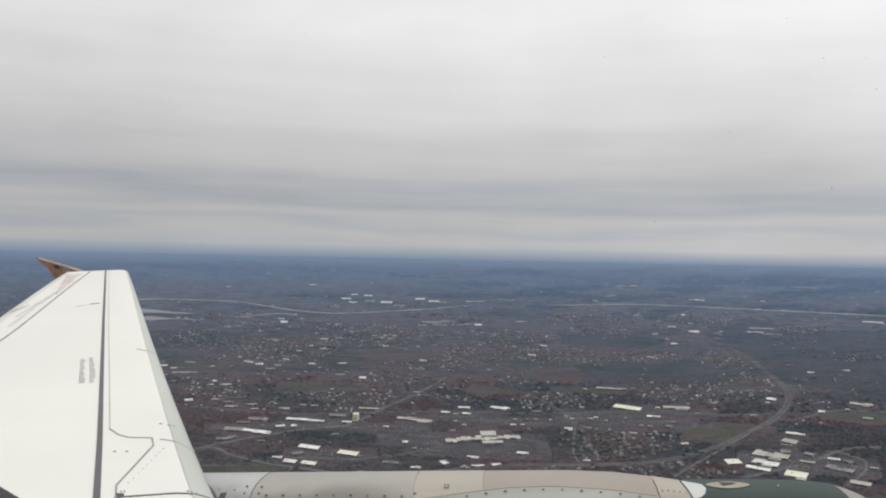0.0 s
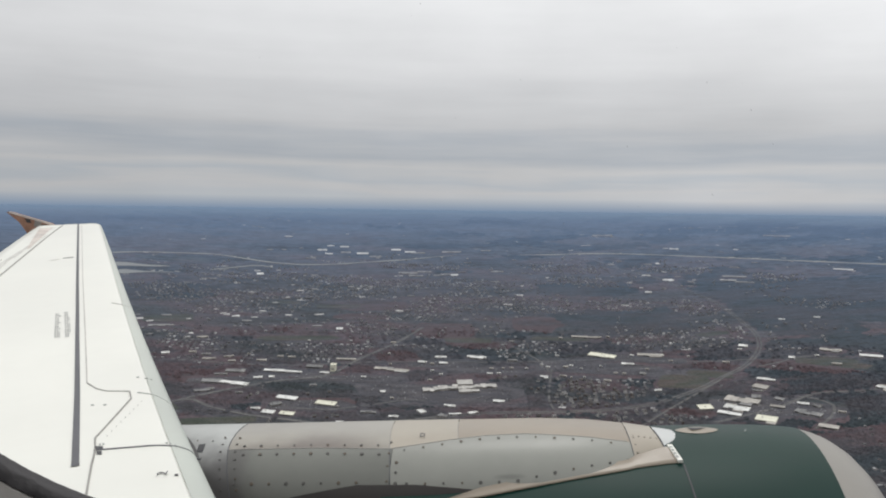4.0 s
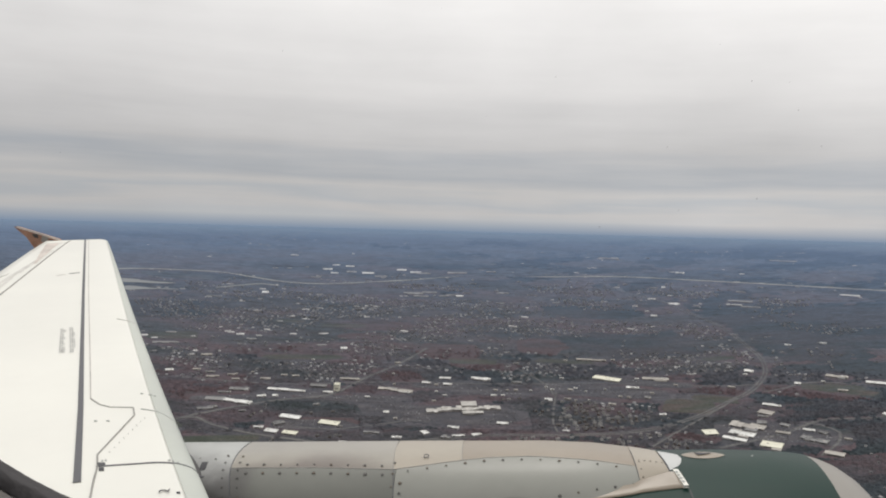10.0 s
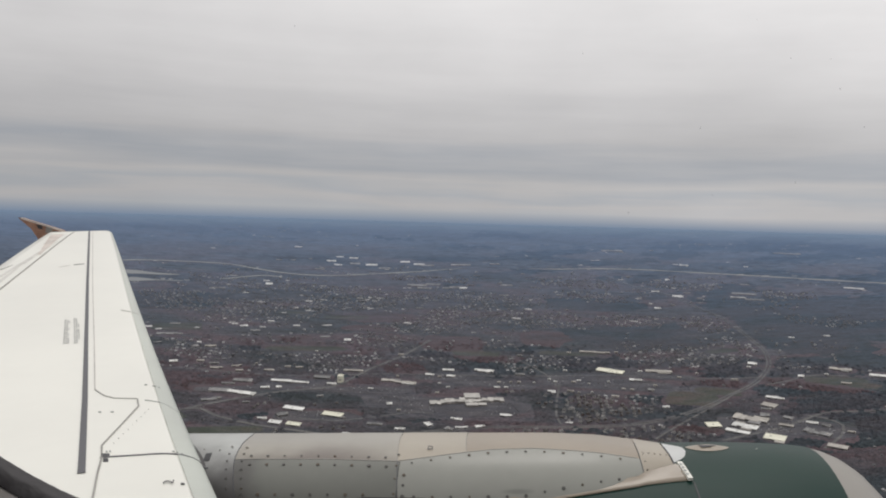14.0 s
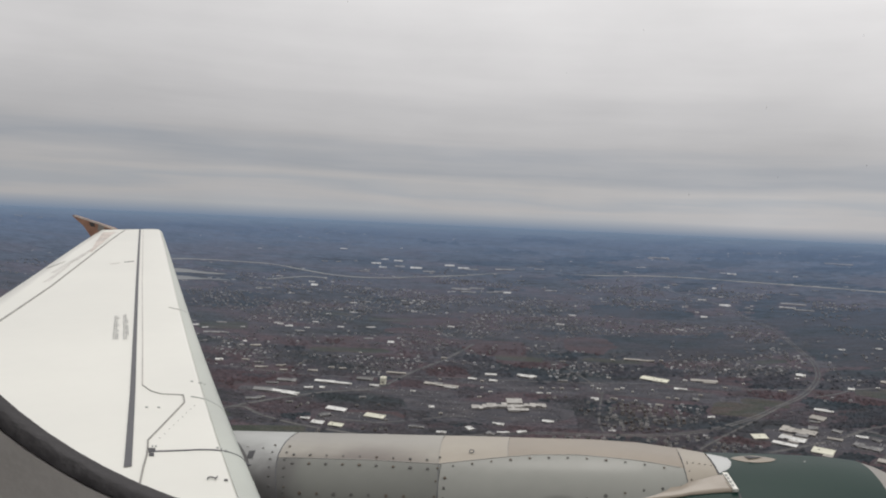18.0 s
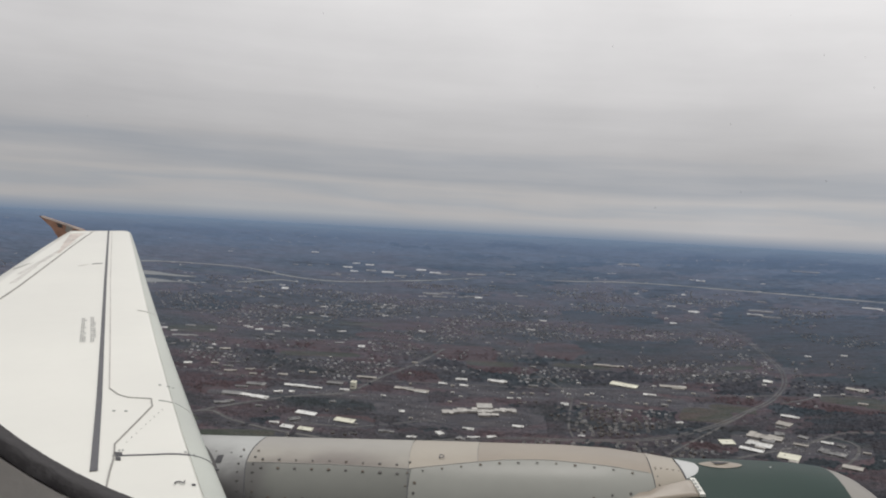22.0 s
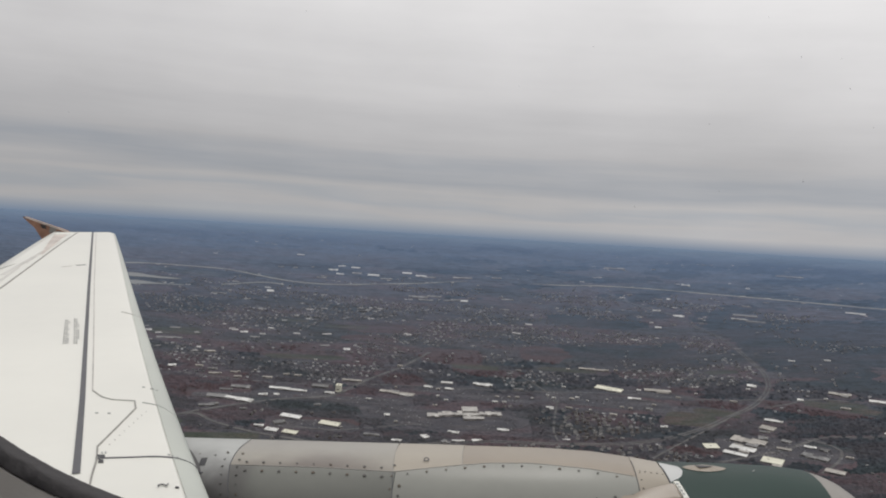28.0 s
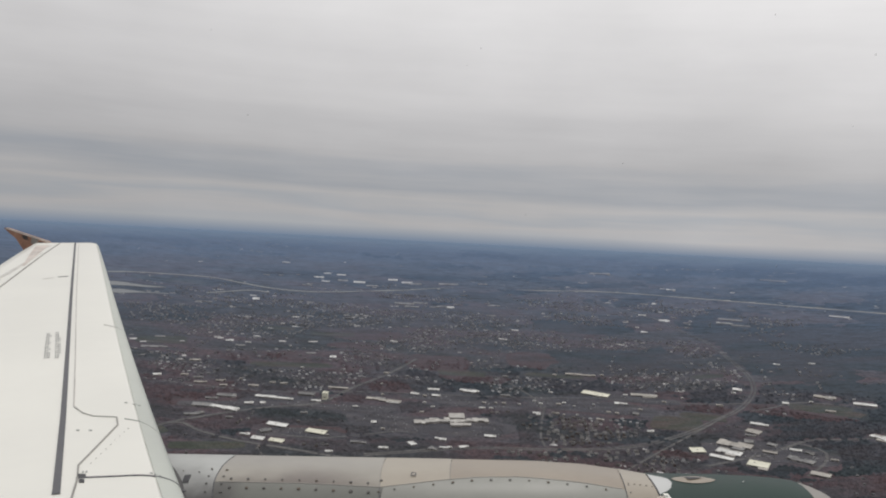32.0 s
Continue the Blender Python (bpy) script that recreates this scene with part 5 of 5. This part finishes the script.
# small fasteners on the wing
def disc(r, h, k=8):
    v = [(r * math.cos(6.2832 * i / k), r * math.sin(6.2832 * i / k), 0) for i in range(k)] + [(r * 0.8 * math.cos(6.2832 * i / k), r * 0.8 * math.sin(6.2832 * i / k), h) for i in range(k)]
    return v, [tuple(range(k, 2 * k))] + [(i, (i + 1) % k, k + (i + 1) % k, k + i) for i in range(k)]


SCREW = mesh_of("screw", *disc(0.010, 0.003), M_SCREW)
for i in range(9):
    t = i / 8
    x, y = -2.16 + 0.10 * t, 4.78 - 0.62 * t
    o = new("screw", SCREW)
    o.parent = wing
    o.scale = (0.24, 0.24, 1)
    o.location = (x + 0.03, y, wing_z(x + 0.03, y) + 0.002)

# the upswept tip fence
outline = [(-7.95, 0.44), (-8.06, 0.512), (-8.78, 0.742), (-8.84, 0.735), (-8.62, 0.55), (-8.50, 0.38), (-8.45, 0.20), (-8.30, 0.02), (-8.10, 0.10), (-7.80, 0.34)]
vs = [(x, 14.87 + dy, z) for dy in (-0.03, 0.03) for x, z in outline]
m_ = len(outline)
fence = part("winglet", vs, [tuple(range(m_)), tuple(range(2 * m_ - 1, m_ - 1, -1))] + [(i, m_ + i, m_ + (i + 1) % m_, (i + 1) % m_) for i in range(m_)],
             M_ORANGE, plane, "orange-brown painted wingtip fence")
fence.scale = (0.92, 0.92, 0.92)
part("livery_patch", [(-8.36, 14.835, 0.47), (-8.26, 14.835, 0.45), (-8.22, 14.835, 0.53), (-8.34, 14.835, 0.58)], [(0, 1, 2, 3)], M_LIP, fence, "pale livery patch")
part("livery_patch", [(-8.24, 14.834, 0.44), (-8.14, 14.834, 0.44), (-8.14, 14.834, 0.49), (-8.22, 14.834, 0.50)], [(0, 1, 2, 3)], M_BLACK, fence, "dark livery patch")
part("livery_patch", [(-8.48, 14.834, 0.54), (-8.40, 14.834, 0.53), (-8.42, 14.834, 0.60), (-8.52, 14.834, 0.61)], [(0, 1, 2, 3)], M_DARKMETAL, fence, "dark livery patch")
part("pale_edge", [(-7.95, 14.832, 0.44), (-8.06, 14.832, 0.512), (-8.78, 14.832, 0.742), (-8.80, 14.832, 0.722), (-8.07, 14.832, 0.488), (-7.95, 14.832, 0.415)],
     [(0, 1, 4, 5), (1, 2, 3, 4)], M_FADE, fence, "pale leading edge strip")
wing_strip("livery_band", between((-7.88, 14.35), (-6.75, 11.8), 8), 0.20, M_FADE, "faded rusty paint at the wingtip", width2=0.03, lift=0.003)

# ---- engine ----
NY, NZ = 4.0, -1.90
THIN = 0.161


def ring_profile(name, prof, mat, parent, label, seg=72):
    vs = [(x, NY + (r - THIN) * math.sin(a), NZ + (r - THIN) * math.cos(a)) for x, r in prof for a in (2 * math.pi * k / seg for k in range(seg))]
    return part(name, vs, grid_faces(len(prof), seg, close_v=True), mat, parent, label, smooth=True)


engine = part("engine", [], [], M_GREEN, plane, "dark green engine nacelle under the wing")
engine.scale = (1.15, 1.15, 1.15)
COWL = ((-0.62, 1.195), (-0.3, 1.2), (0.1, 1.203), (0.45, 1.204), (0.78, 1.204), (0.93, 1.200), (1.03, 1.194), (1.11, 1.184))
ring_profile("fan_cowl", COWL, M_GREEN, engine, "glossy dark green fan cowl")
ring_profile("inlet_lip", ((1.1105, 1.1835), (1.16, 1.168), (1.215, 1.143), (1.27, 1.103), (1.315, 1.053), (1.345, 0.995), (1.36, 0.935), (1.355, 0.89),
                           (1.31, 0.855), (1.1, 0.82), (0.9, 0.82), (0.6, 0.84)), M_LIP, engine, "worn grey inlet lip")
ring_profile("reverser_cowl", ((-0.625, 1.19), (-1.2, 1.16), (-1.9, 1.08), (-2.6, 0.93), (-3.0, 0.82), (-2.98, 0.79), (-2.4, 0.80)), M_DARKMETAL, engine, "dark thrust reverser cowl")
vs = [(0.6, NY, NZ)] + [(0.6, NY + 0.68 * math.sin(6.2832 * k / 40), NZ + 0.68 * math.cos(6.2832 * k / 40)) for k in range(40)]
part("fan_disc", vs, [(0, 1 + k, 1 + (k + 1) % 40) for k in range(40)], M_DARKMETAL, engine, "dark fan face")

XS = (-1.9, -1.3, -0.43, 0, 0.2, 0.35, 0.47, 0.54, 0.58, 0.63, 0.69)
WS = (0.50, 0.50, 0.50, 0.48, 0.445, 0.395, 0.335, 0.290, 0.255, 0.205, 0.085)
ZT = (-0.792, -0.792, -0.792, -0.793, -0.802, -0.820, -0.840, -0.852, -0.861, -0.872, -0.886)


def pylon_at(x, ph, out=0.0):
    """A point of the pylon's hump: ph 0 on the inboard side, pi/2 at the crown."""
    w, zt = float(np.interp(x, XS, WS)) + out, float(np.interp(x, XS, ZT)) + out
    c, s = math.cos(ph), math.sin(ph)
    if c < 0:
        w *= 0.16
    return (x, 4 - w * math.copysign(abs(c) ** (2 / 3.2), c), zt - 0.393 + 0.393 * abs(s) ** (2 / 3.2))


SEAM_X = (-1.7, -1.25, -0.9, -0.60, -0.35, -0.22, -0.06, 0.13, 0.35, 0.6)
SEAM_P = (1.02, 1.02, 1.02, 0.98, 1.14, 1.21, 1.23, 1.18, 1.10, 1.0)


def seam_phi(x):
    return float(np.interp(x, SEAM_X, SEAM_P))


def bend(table):
    """An end line of a panel: x by ph, alike on both sides of the crown."""
    return lambda p: float(np.interp(min(p, math.pi - p), table[0], table[1]))


REAR_EDGE = bend(((0.0, 0.5, 1.02, 1.57), (-1.200, -1.235, -1.272, -1.295)))
MID_EDGE = bend(((0.0, 1.0, 1.57), (-0.60, -0.60, -0.628)))
FORE_EDGE = bend(((0.0, 1.0, 1.57), (-0.322, -0.322, -0.344)))
FRONT_EDGE = bend(((0.0, 0.5, 1.0, 1.57), (0.388, 0.380, 0.366, 0.355)))
CAP_EDGE = bend(((0.0, 0.7, 1.1, 1.57), (0.545, 0.523, 0.497, 0.472)))


def skin(name, x0, x1, lo, hi, mat, parent, label, nx=30, nph=26, out=0.0):
    """A skin panel of the pylon between two lines of ph given as functions of x."""
    vs = []
    for i in range(nx + 1):
        for j in range(nph + 1):
            a, b = x0(1.2) if callable(x0) else x0, x1(1.2) if callable(x1) else x1
            xa = a + (b - a) * i / nx
            p = lo(xa) + (hi(xa) - lo(xa)) * j / nph
            a, b = x0(p) if callable(x0) else x0, x1(p) if callable(x1) else x1
            vs.append(pylon_at(a + (b - a) * i / nx, p, out))
    return part(name, vs, grid_faces(nx + 1, nph + 1), mat, parent, label, smooth=True)


pylon = part("pylon", [], [], M_SIDE, plane, "riveted grey and beige engine pylon fairing")
pylon.scale = (1.15, 1.15, 1.15)
flat_pi = math.pi
skin("top_panel", REAR_EDGE, lambda p: MID_EDGE(p) - 0.001, seam_phi, lambda x: flat_pi - seam_phi(x), M_BEIGE, pylon, "beige weathered top panel")
skin("top_panel", lambda p: MID_EDGE(p) + 0.001, lambda p: FORE_EDGE(p) - 0.001, seam_phi, lambda x: flat_pi - seam_phi(x), M_PALE, pylon, "pale beige top panel")
skin("top_panel", FORE_EDGE, FRONT_EDGE, seam_phi, lambda x: flat_pi - seam_phi(x), M_TAN, pylon, "tan weathered top panel", out=-0.001)
skin("rear_panel", -1.80, lambda p: REAR_EDGE(p) - 0.004, lambda x: 0.0, lambda x: flat_pi, M_REAR, pylon, "white rear fairing under the wing", nph=50)
skin("side_panel", REAR_EDGE, -0.590, lambda x: 0.0, lambda x: seam_phi(x) - 0.003, M_SIDE, pylon, "grey side panel with dark fasteners")
skin("side_panel", -0.588, lambda p: FRONT_EDGE(p) + 0.012, lambda x: 0.0, lambda x: seam_phi(x) - 0.003, M_SIDE2, pylon, "grey side panel with dark fasteners")
skin("side_panel", -1.247, 0.36, lambda x: flat_pi - seam_phi(x) + 0.003, lambda x: flat_pi, M_SIDE, pylon, "grey side panel")
skin("front_panel", FRONT_EDGE, lambda p: CAP_EDGE(p) - 0.003, lambda x: 0.05, lambda x: flat_pi - 0.05, M_PALE, pylon, "pale beige riveted front panel", nph=50, out=0.001)
skin("nose_cap", lambda p: CAP_EDGE(p) + 0.004, 0.69, lambda x: 0.0, lambda x: flat_pi, M_FAIR, pylon, "white pointed nose cap", nph=40)


# brown skin added over the pylon's foot, in place of the reverser cowl
LOW_X, LOW_P = (-1.15, -0.95, -0.72, -0.48, -0.25, -0.05), (0.22, 0.345, 0.455, 0.45, 0.38, 0.30)
skin("lower_fairing", -1.15, -0.05, lambda x: 0.0, lambda x: float(np.interp(x, LOW_X, LOW_P)), M_LOW_BROWN, pylon, "brown skin standing in for the reverser cowl", out=0.004)


def pylon_line(points, width, mat, name="panel_line", label="", out=0.0012):
    pts = []
    for (xa, pa), (xb, pb) in zip(points, points[1:]):
        pts += [(xa + (xb - xa) * i / 8, pa + (pb - pa) * i / 8) for i in range(8)]
    pts.append(points[-1])
    vs = []
    p3 = [Vector(pylon_at(x, p, out)) for x, p in pts]
    for i, p in enumerate(p3):
        d = (p3[min(i + 1, len(p3) - 1)] - p3[max(i - 1, 0)]).normalized()
        nrm = Vector((0, p.y - 4, (p.z + 1.15) * 1.2)).normalized()
        sd = d.cross(nrm).normalized() * width / 2
        vs += [tuple(p - sd), tuple(p + sd), tuple(p - sd - nrm * 0.006), tuple(p + sd - nrm * 0.006)]
    fs = []
    for i in range(len(p3) - 1):
        a = 4 * i
        fs += [(a, a + 1, a + 5, a + 4), (a, a + 4, a + 6, a + 2), (a + 1, a + 3, a + 7, a + 5)]
    return part(name, vs, fs, mat, pylon, label)


pylon_line([(x, p) for x, p in zip(SEAM_X[1:-1], SEAM_P[1:-1])], 0.0022, M_LINE)
pylon_line([(-0.60, 0.98), (-0.59, 0.7), (-0.58, 0.1)], 0.003, M_GAP)
pylon_line([(MID_EDGE(p), p) for p in (1.54, 1.3, 1.15, 0.98)], 0.002, M_LINE)
pylon_line([(FORE_EDGE(p), p) for p in (1.54, 1.35, 1.16)], 0.0025, M_LINE)
pylon_line([(REAR_EDGE(p) - 0.002, p) for p in (1.56, 1.3, 1.05, 0.8, 0.5, 0.2)], 0.003, M_GAP)
pylon_line([(FRONT_EDGE(p), p) for p in (1.5, 1.1, 0.7, 0.3)], 0.0025, M_GAP, out=0.002)
pylon_line([(CAP_EDGE(p), p) for p in (1.5, 1.3, 1.1, 0.9, 0.7, 0.55)], 0.006, M_BLACK, out=0.003)


SCREW_RUST = mesh_of("screw", *disc(0.010, 0.003), material("rusty_fastener", (0.125, 0.10, 0.078), 0.6, 0.2, var=0.15))
srnd = random.Random(21)


def pylon_screw(x, p, k=1.0):
    q = Vector(pylon_at(x, p, 0.002))
    nrm = (Vector(pylon_at(x, p, 0.02)) - q)
    a, b = Vector(pylon_at(x, p + 0.02)), Vector(pylon_at(x, p - 0.02))
    t = (a - b).normalized()
    nrm = Vector((1, 0, 0)).cross(t).normalized()
    if nrm.dot(Vector((0, q.y - 4, q.z + 1.3))) < 0:
        nrm = -nrm
    o = new("screw", SCREW if srnd.random() < 0.7 else SCREW_RUST)
    o.parent = pylon
    o.matrix_basis = Matrix.Translation(q) @ nrm.to_track_quat("Z", "Y").to_matrix().to_4x4() @ Matrix.Scale(0.64 * k * srnd.uniform(0.75, 1.2), 4)


for i in range(9):
    x = -1.21 + 0.07 * i
    pylon_screw(x, seam_phi(x) + 0.06, 0.9)
    pylon_screw(x + 0.01, seam_phi(x) - 0.10, 1.1)
for i in range(12):
    x = -0.54 + 0.075 * i
    pylon_screw(x, seam_phi(x) - 0.07, 0.9)
for i in range(7):
    p = 1.26 - 0.14 * i
    pylon_screw(REAR_EDGE(p) - 0.032, p, 0.8)
    pylon_screw(REAR_EDGE(p) + 0.03, p, 0.8)
for i in range(5):
    pylon_screw(-0.60, 1.1 - 0.2 * i, 0.8)
    pylon_screw(-0.565, 0.75 - 0.14 * i, 1.1)
for i in range(8):
    pylon_screw(-1.21 + 0.07 * i, 0.49, 1.0)
for i in range(13):
    pylon_screw(-0.52 + 0.072 * i, 0.465 if i < 6 else 0.475 + 0.045 * (i - 6), 1.0)
for i in range(5):
    pylon_screw(FRONT_EDGE(1.2 - 0.16 * i) + 0.018, 1.2 - 0.16 * i, 0.6)
    pylon_screw(0.38 + 0.024 * i, 1.24, 0.55)
    pylon_screw(0.39 + 0.02 * i, 0.76, 0.55)
letter("D", 0.034, M_GAP, Matrix.Translation(Vector(pylon_at(-0.49, 1.20, 0.004))) @ pose(0, 0, 0, 22, 0, 0), pylon)
for x, p in ((-1.36, 1.2), (-1.43, 1.22), (-1.5, 1.22), (-1.32, 1.28)):
    pylon_screw(x, p, 0.7)
pylon_line([(-1.398, 1.14), (-1.39, 0.98)], 0.026, M_BLACK, "inspection_plate", "small black plate")
# beige skirt where the pylon meets the cowl
SK_X = (-0.36, -0.23, 0.18, 0.345, 0.37, 0.50, 0.54)
SK_UP = (-0.525, -0.47, -0.36, -0.318, -0.293, -0.225, -0.24)
SK_LO = (-0.53, -0.51, -0.41, -0.37, -0.36, -0.335, -0.33)
vs = []
for i in range(91):
    x = -0.36 + 0.90 * i / 90
    hi, lo = float(np.interp(x, SK_X, SK_UP)), float(np.interp(x, SK_X, SK_LO))
    for j, out in enumerate((0.012, 0.008, 0.006, 0.006, 0.005, 0.0)):
        a = hi + (lo - hi) * min(1, j / 4)
        q = 1.043 + out
        vs.append((x, NY + q * math.sin(a), NZ + q * math.cos(a)))
part("skirt", vs, grid_faces(91, 6), M_TAN, pylon, "beige sealed skirt along the cowl", smooth=True)
# small vent blister on the cowl, with a dark slot
def cowl_at(x, a, out):
    r = 1.204 - THIN + out
    return (x, NY + r * math.sin(a), NZ + r * math.cos(a))


plate_v = [cowl_at(x, a, o) for o in (0.004, 0.017) for x, a in ((0.510, -0.215), (0.530, -0.215), (0.553, -0.335), (0.534, -0.335))]
plate = part("label_plate", plate_v, [(4, 5, 6, 7), (0, 1, 5, 4), (1, 2, 6, 5), (2, 3, 7, 6), (3, 0, 4, 7)], M_PAINT, pylon, "white label plate")
for k in range(4):
    a, x = -0.232 - 0.024 * k, 0.5155 + 0.0046 * k
    part("text_bar", [cowl_at(x, a, 0.018), cowl_at(x + 0.011, a, 0.018), cowl_at(x + 0.013, a - 0.012, 0.018), cowl_at(x + 0.002, a - 0.012, 0.018)], [(0, 1, 2, 3)], M_MARK, plate)
seam_v = [cowl_at(x + dx, -0.34 - 0.06 * i, 0.001) for i in range(16) for x in (0.556 + 0.004 * min(i, 8),) for dx in (-0.003, 0.003)]
part("panel_line", seam_v, grid_faces(16, 2), M_BLACK, engine, "dark cowl seam")


vs = []
for i in range(17):
    for j in range(9):
        u, v = i / 16, j / 8 - 0.5
        half = 0.055 * math.sin(math.pi * u) ** 0.6 + 0.002
        vs.append(cowl_at(0.575 + 0.18 * u, -0.005 + 2 * half * v, 0.001 + 0.010 * math.sin(math.pi * u) * math.cos(math.pi * v)))
vent = part("vent", vs, grid_faces(17, 9), M_TAN, engine, "tan vent blister on the cowl", smooth=True)
part("slot", [cowl_at(0.626, -0.004, 0.0115), cowl_at(0.640, -0.040, 0.0105), cowl_at(0.672, -0.034, 0.0115), cowl_at(0.702, -0.012, 0.0115)], [(0, 1, 2, 3)], M_BLACK, vent, "dark air slot")
part("stencil_mark", [cowl_at(0.855, -0.040, 0.002), cowl_at(0.859, -0.042, 0.002), cowl_at(0.868, -0.022, 0.002), cowl_at(0.864, -0.02, 0.002)], [(0, 1, 2, 3)], M_MARK, engine)

# ---- fuselage and the cabin window ----
WIN = (0.0035, 0.107)  # middle of the window in x, z
WX, WZ, WR = 0.1665, 0.16, 0.11  # half width, half height, corner radius


def oval(t, k, y):
    """The window's outline, a rounded rectangle, k wider."""
    c, s = math.cos(t), math.sin(t)
    return (WIN[0] + math.copysign(WX - WR, c) + (WR + k) * c, y, WIN[1] + math.copysign(WZ - WR, s) + (WR + k) * s)


window = part("window_frame", [], [], M_PANEL, plane, "cabin window surround with black rubber gasket")
SEG = 96
T = [2 * math.pi * (i + 0.5) / SEG for i in range(SEG)]
gasket = ((0.016, 0.200), (0.0065, 0.187), (0.0005, 0.180), (0.0012, 0.1765), (0.0029, 0.1745))
part("gasket", [oval(t, k, y) for k, y in gasket for t in T], grid_faces(len(gasket), SEG, close_v=True), M_GASKET, window, "black rubber gasket", smooth=True)
reveal = ((0.0030, 0.1747), (0.0055, 0.169), (0.012, 0.155), (0.020, 0.12), (0.030, 0.095), (0.044, 0.085), (0.20, 0.08))
part("reveal", [oval(t, k, y) for k, y in reveal for t in T], grid_faces(len(reveal), SEG, close_v=True), M_PANEL, window, "grey plastic window reveal", smooth=True)
outer = ((0.016, 0.201), (0.03, 0.205), (0.25, 0.200))
part("skin_ring", [oval(t, k, y) for k, y in outer for t in T], grid_faces(len(outer), SEG, close_v=True), M_SKIN, window, "white outer skin round the window", smooth=True)
# fuselage tube with the window bay left open
FR, FY, FZ = 1.98, -1.76, -0.35
nx, na = 24, 96
vs, fs = [], []
for i in range(nx + 1):
    for k in range(na):
        a = 2 * math.pi * k / na
        vs.append((-4 + 8 * i / nx, FY + FR * math.cos(a), FZ + FR * math.sin(a)))
for i in range(nx):
    for k in range(na):
        xm = -4 + 8 * (i + 0.5) / nx
        a = 2 * math.pi * (k + 0.5) / na
        ym, zm = FY + FR * math.cos(a), FZ + FR * math.sin(a)
        if abs(xm) < 0.40 and ym > 0 and abs(zm - WIN[1]) < 0.3:
            continue
        fs.append((i * na + k, (i + 1) * na + k, (i + 1) * na + (k + 1) % na, i * na + (k + 1) % na))
for e2 in (0, nx):
    fs.append(tuple(e2 * na + k for k in range(na)))
part("fuselage", vs, fs, M_SKIN, plane, "white fuselage side", smooth=True)

# specks of dirt on the window
SPECKS = ((-0.0553, 0.0616), (-0.0494, 0.0483), (-0.0318, 0.0672), (-0.0135, 0.0577), (-0.0156, 0.0553), (-0.0069, 0.0326), (0.0088, 0.0659),
          (0.0295, 0.0615), (0.0402, 0.0450), (0.0435, 0.0554), (0.0462, 0.0375), (0.0535, 0.0369), (0.0520, 0.0634), (0.0550, 0.0312),
          (0.0592, 0.0239), (0.0465, 0.0139), (0.0311, 0.0121), (0.0153, 0.0092), (0.0097, -0.0048), (0.0293, 0.0249), (0.0074, 0.0401), (-0.0991, 0.0288))
v_, f_ = disc(0.00012, 0.0001, 6)
M_DUST = material("pale_dust", (0.42, 0.42, 0.41), 0.8, var=0.1)
t_ = M_DUST.node_tree
mix_ = t_.nodes.new("ShaderNodeMixShader")
mix_.inputs[0].default_value = 0.32
t_.links.new(t_.nodes.new("ShaderNodeBsdfTransparent").outputs[0], mix_.inputs[1])
t_.links.new(t_.nodes["Principled BSDF"].outputs[0], mix_.inputs[2])
t_.links.new(mix_.outputs[0], t_.nodes["Material Output"].inputs["Surface"])
SPECK = mesh_of("dirt_speck", v_, f_, M_DUST)
spr = random.Random(8)
for x, z in SPECKS:
    o = new("dirt_speck", SPECK)
    o.parent = window
    k = spr.uniform(0.45, 1.05)
    o.matrix_basis = Matrix.Translation((x, 0.184, z)) @ pose(0, 0, 0, 90, 0, spr.uniform(0, 90)) @ Matrix.Diagonal((k, k * spr.uniform(1, 2.2), 1, 1))
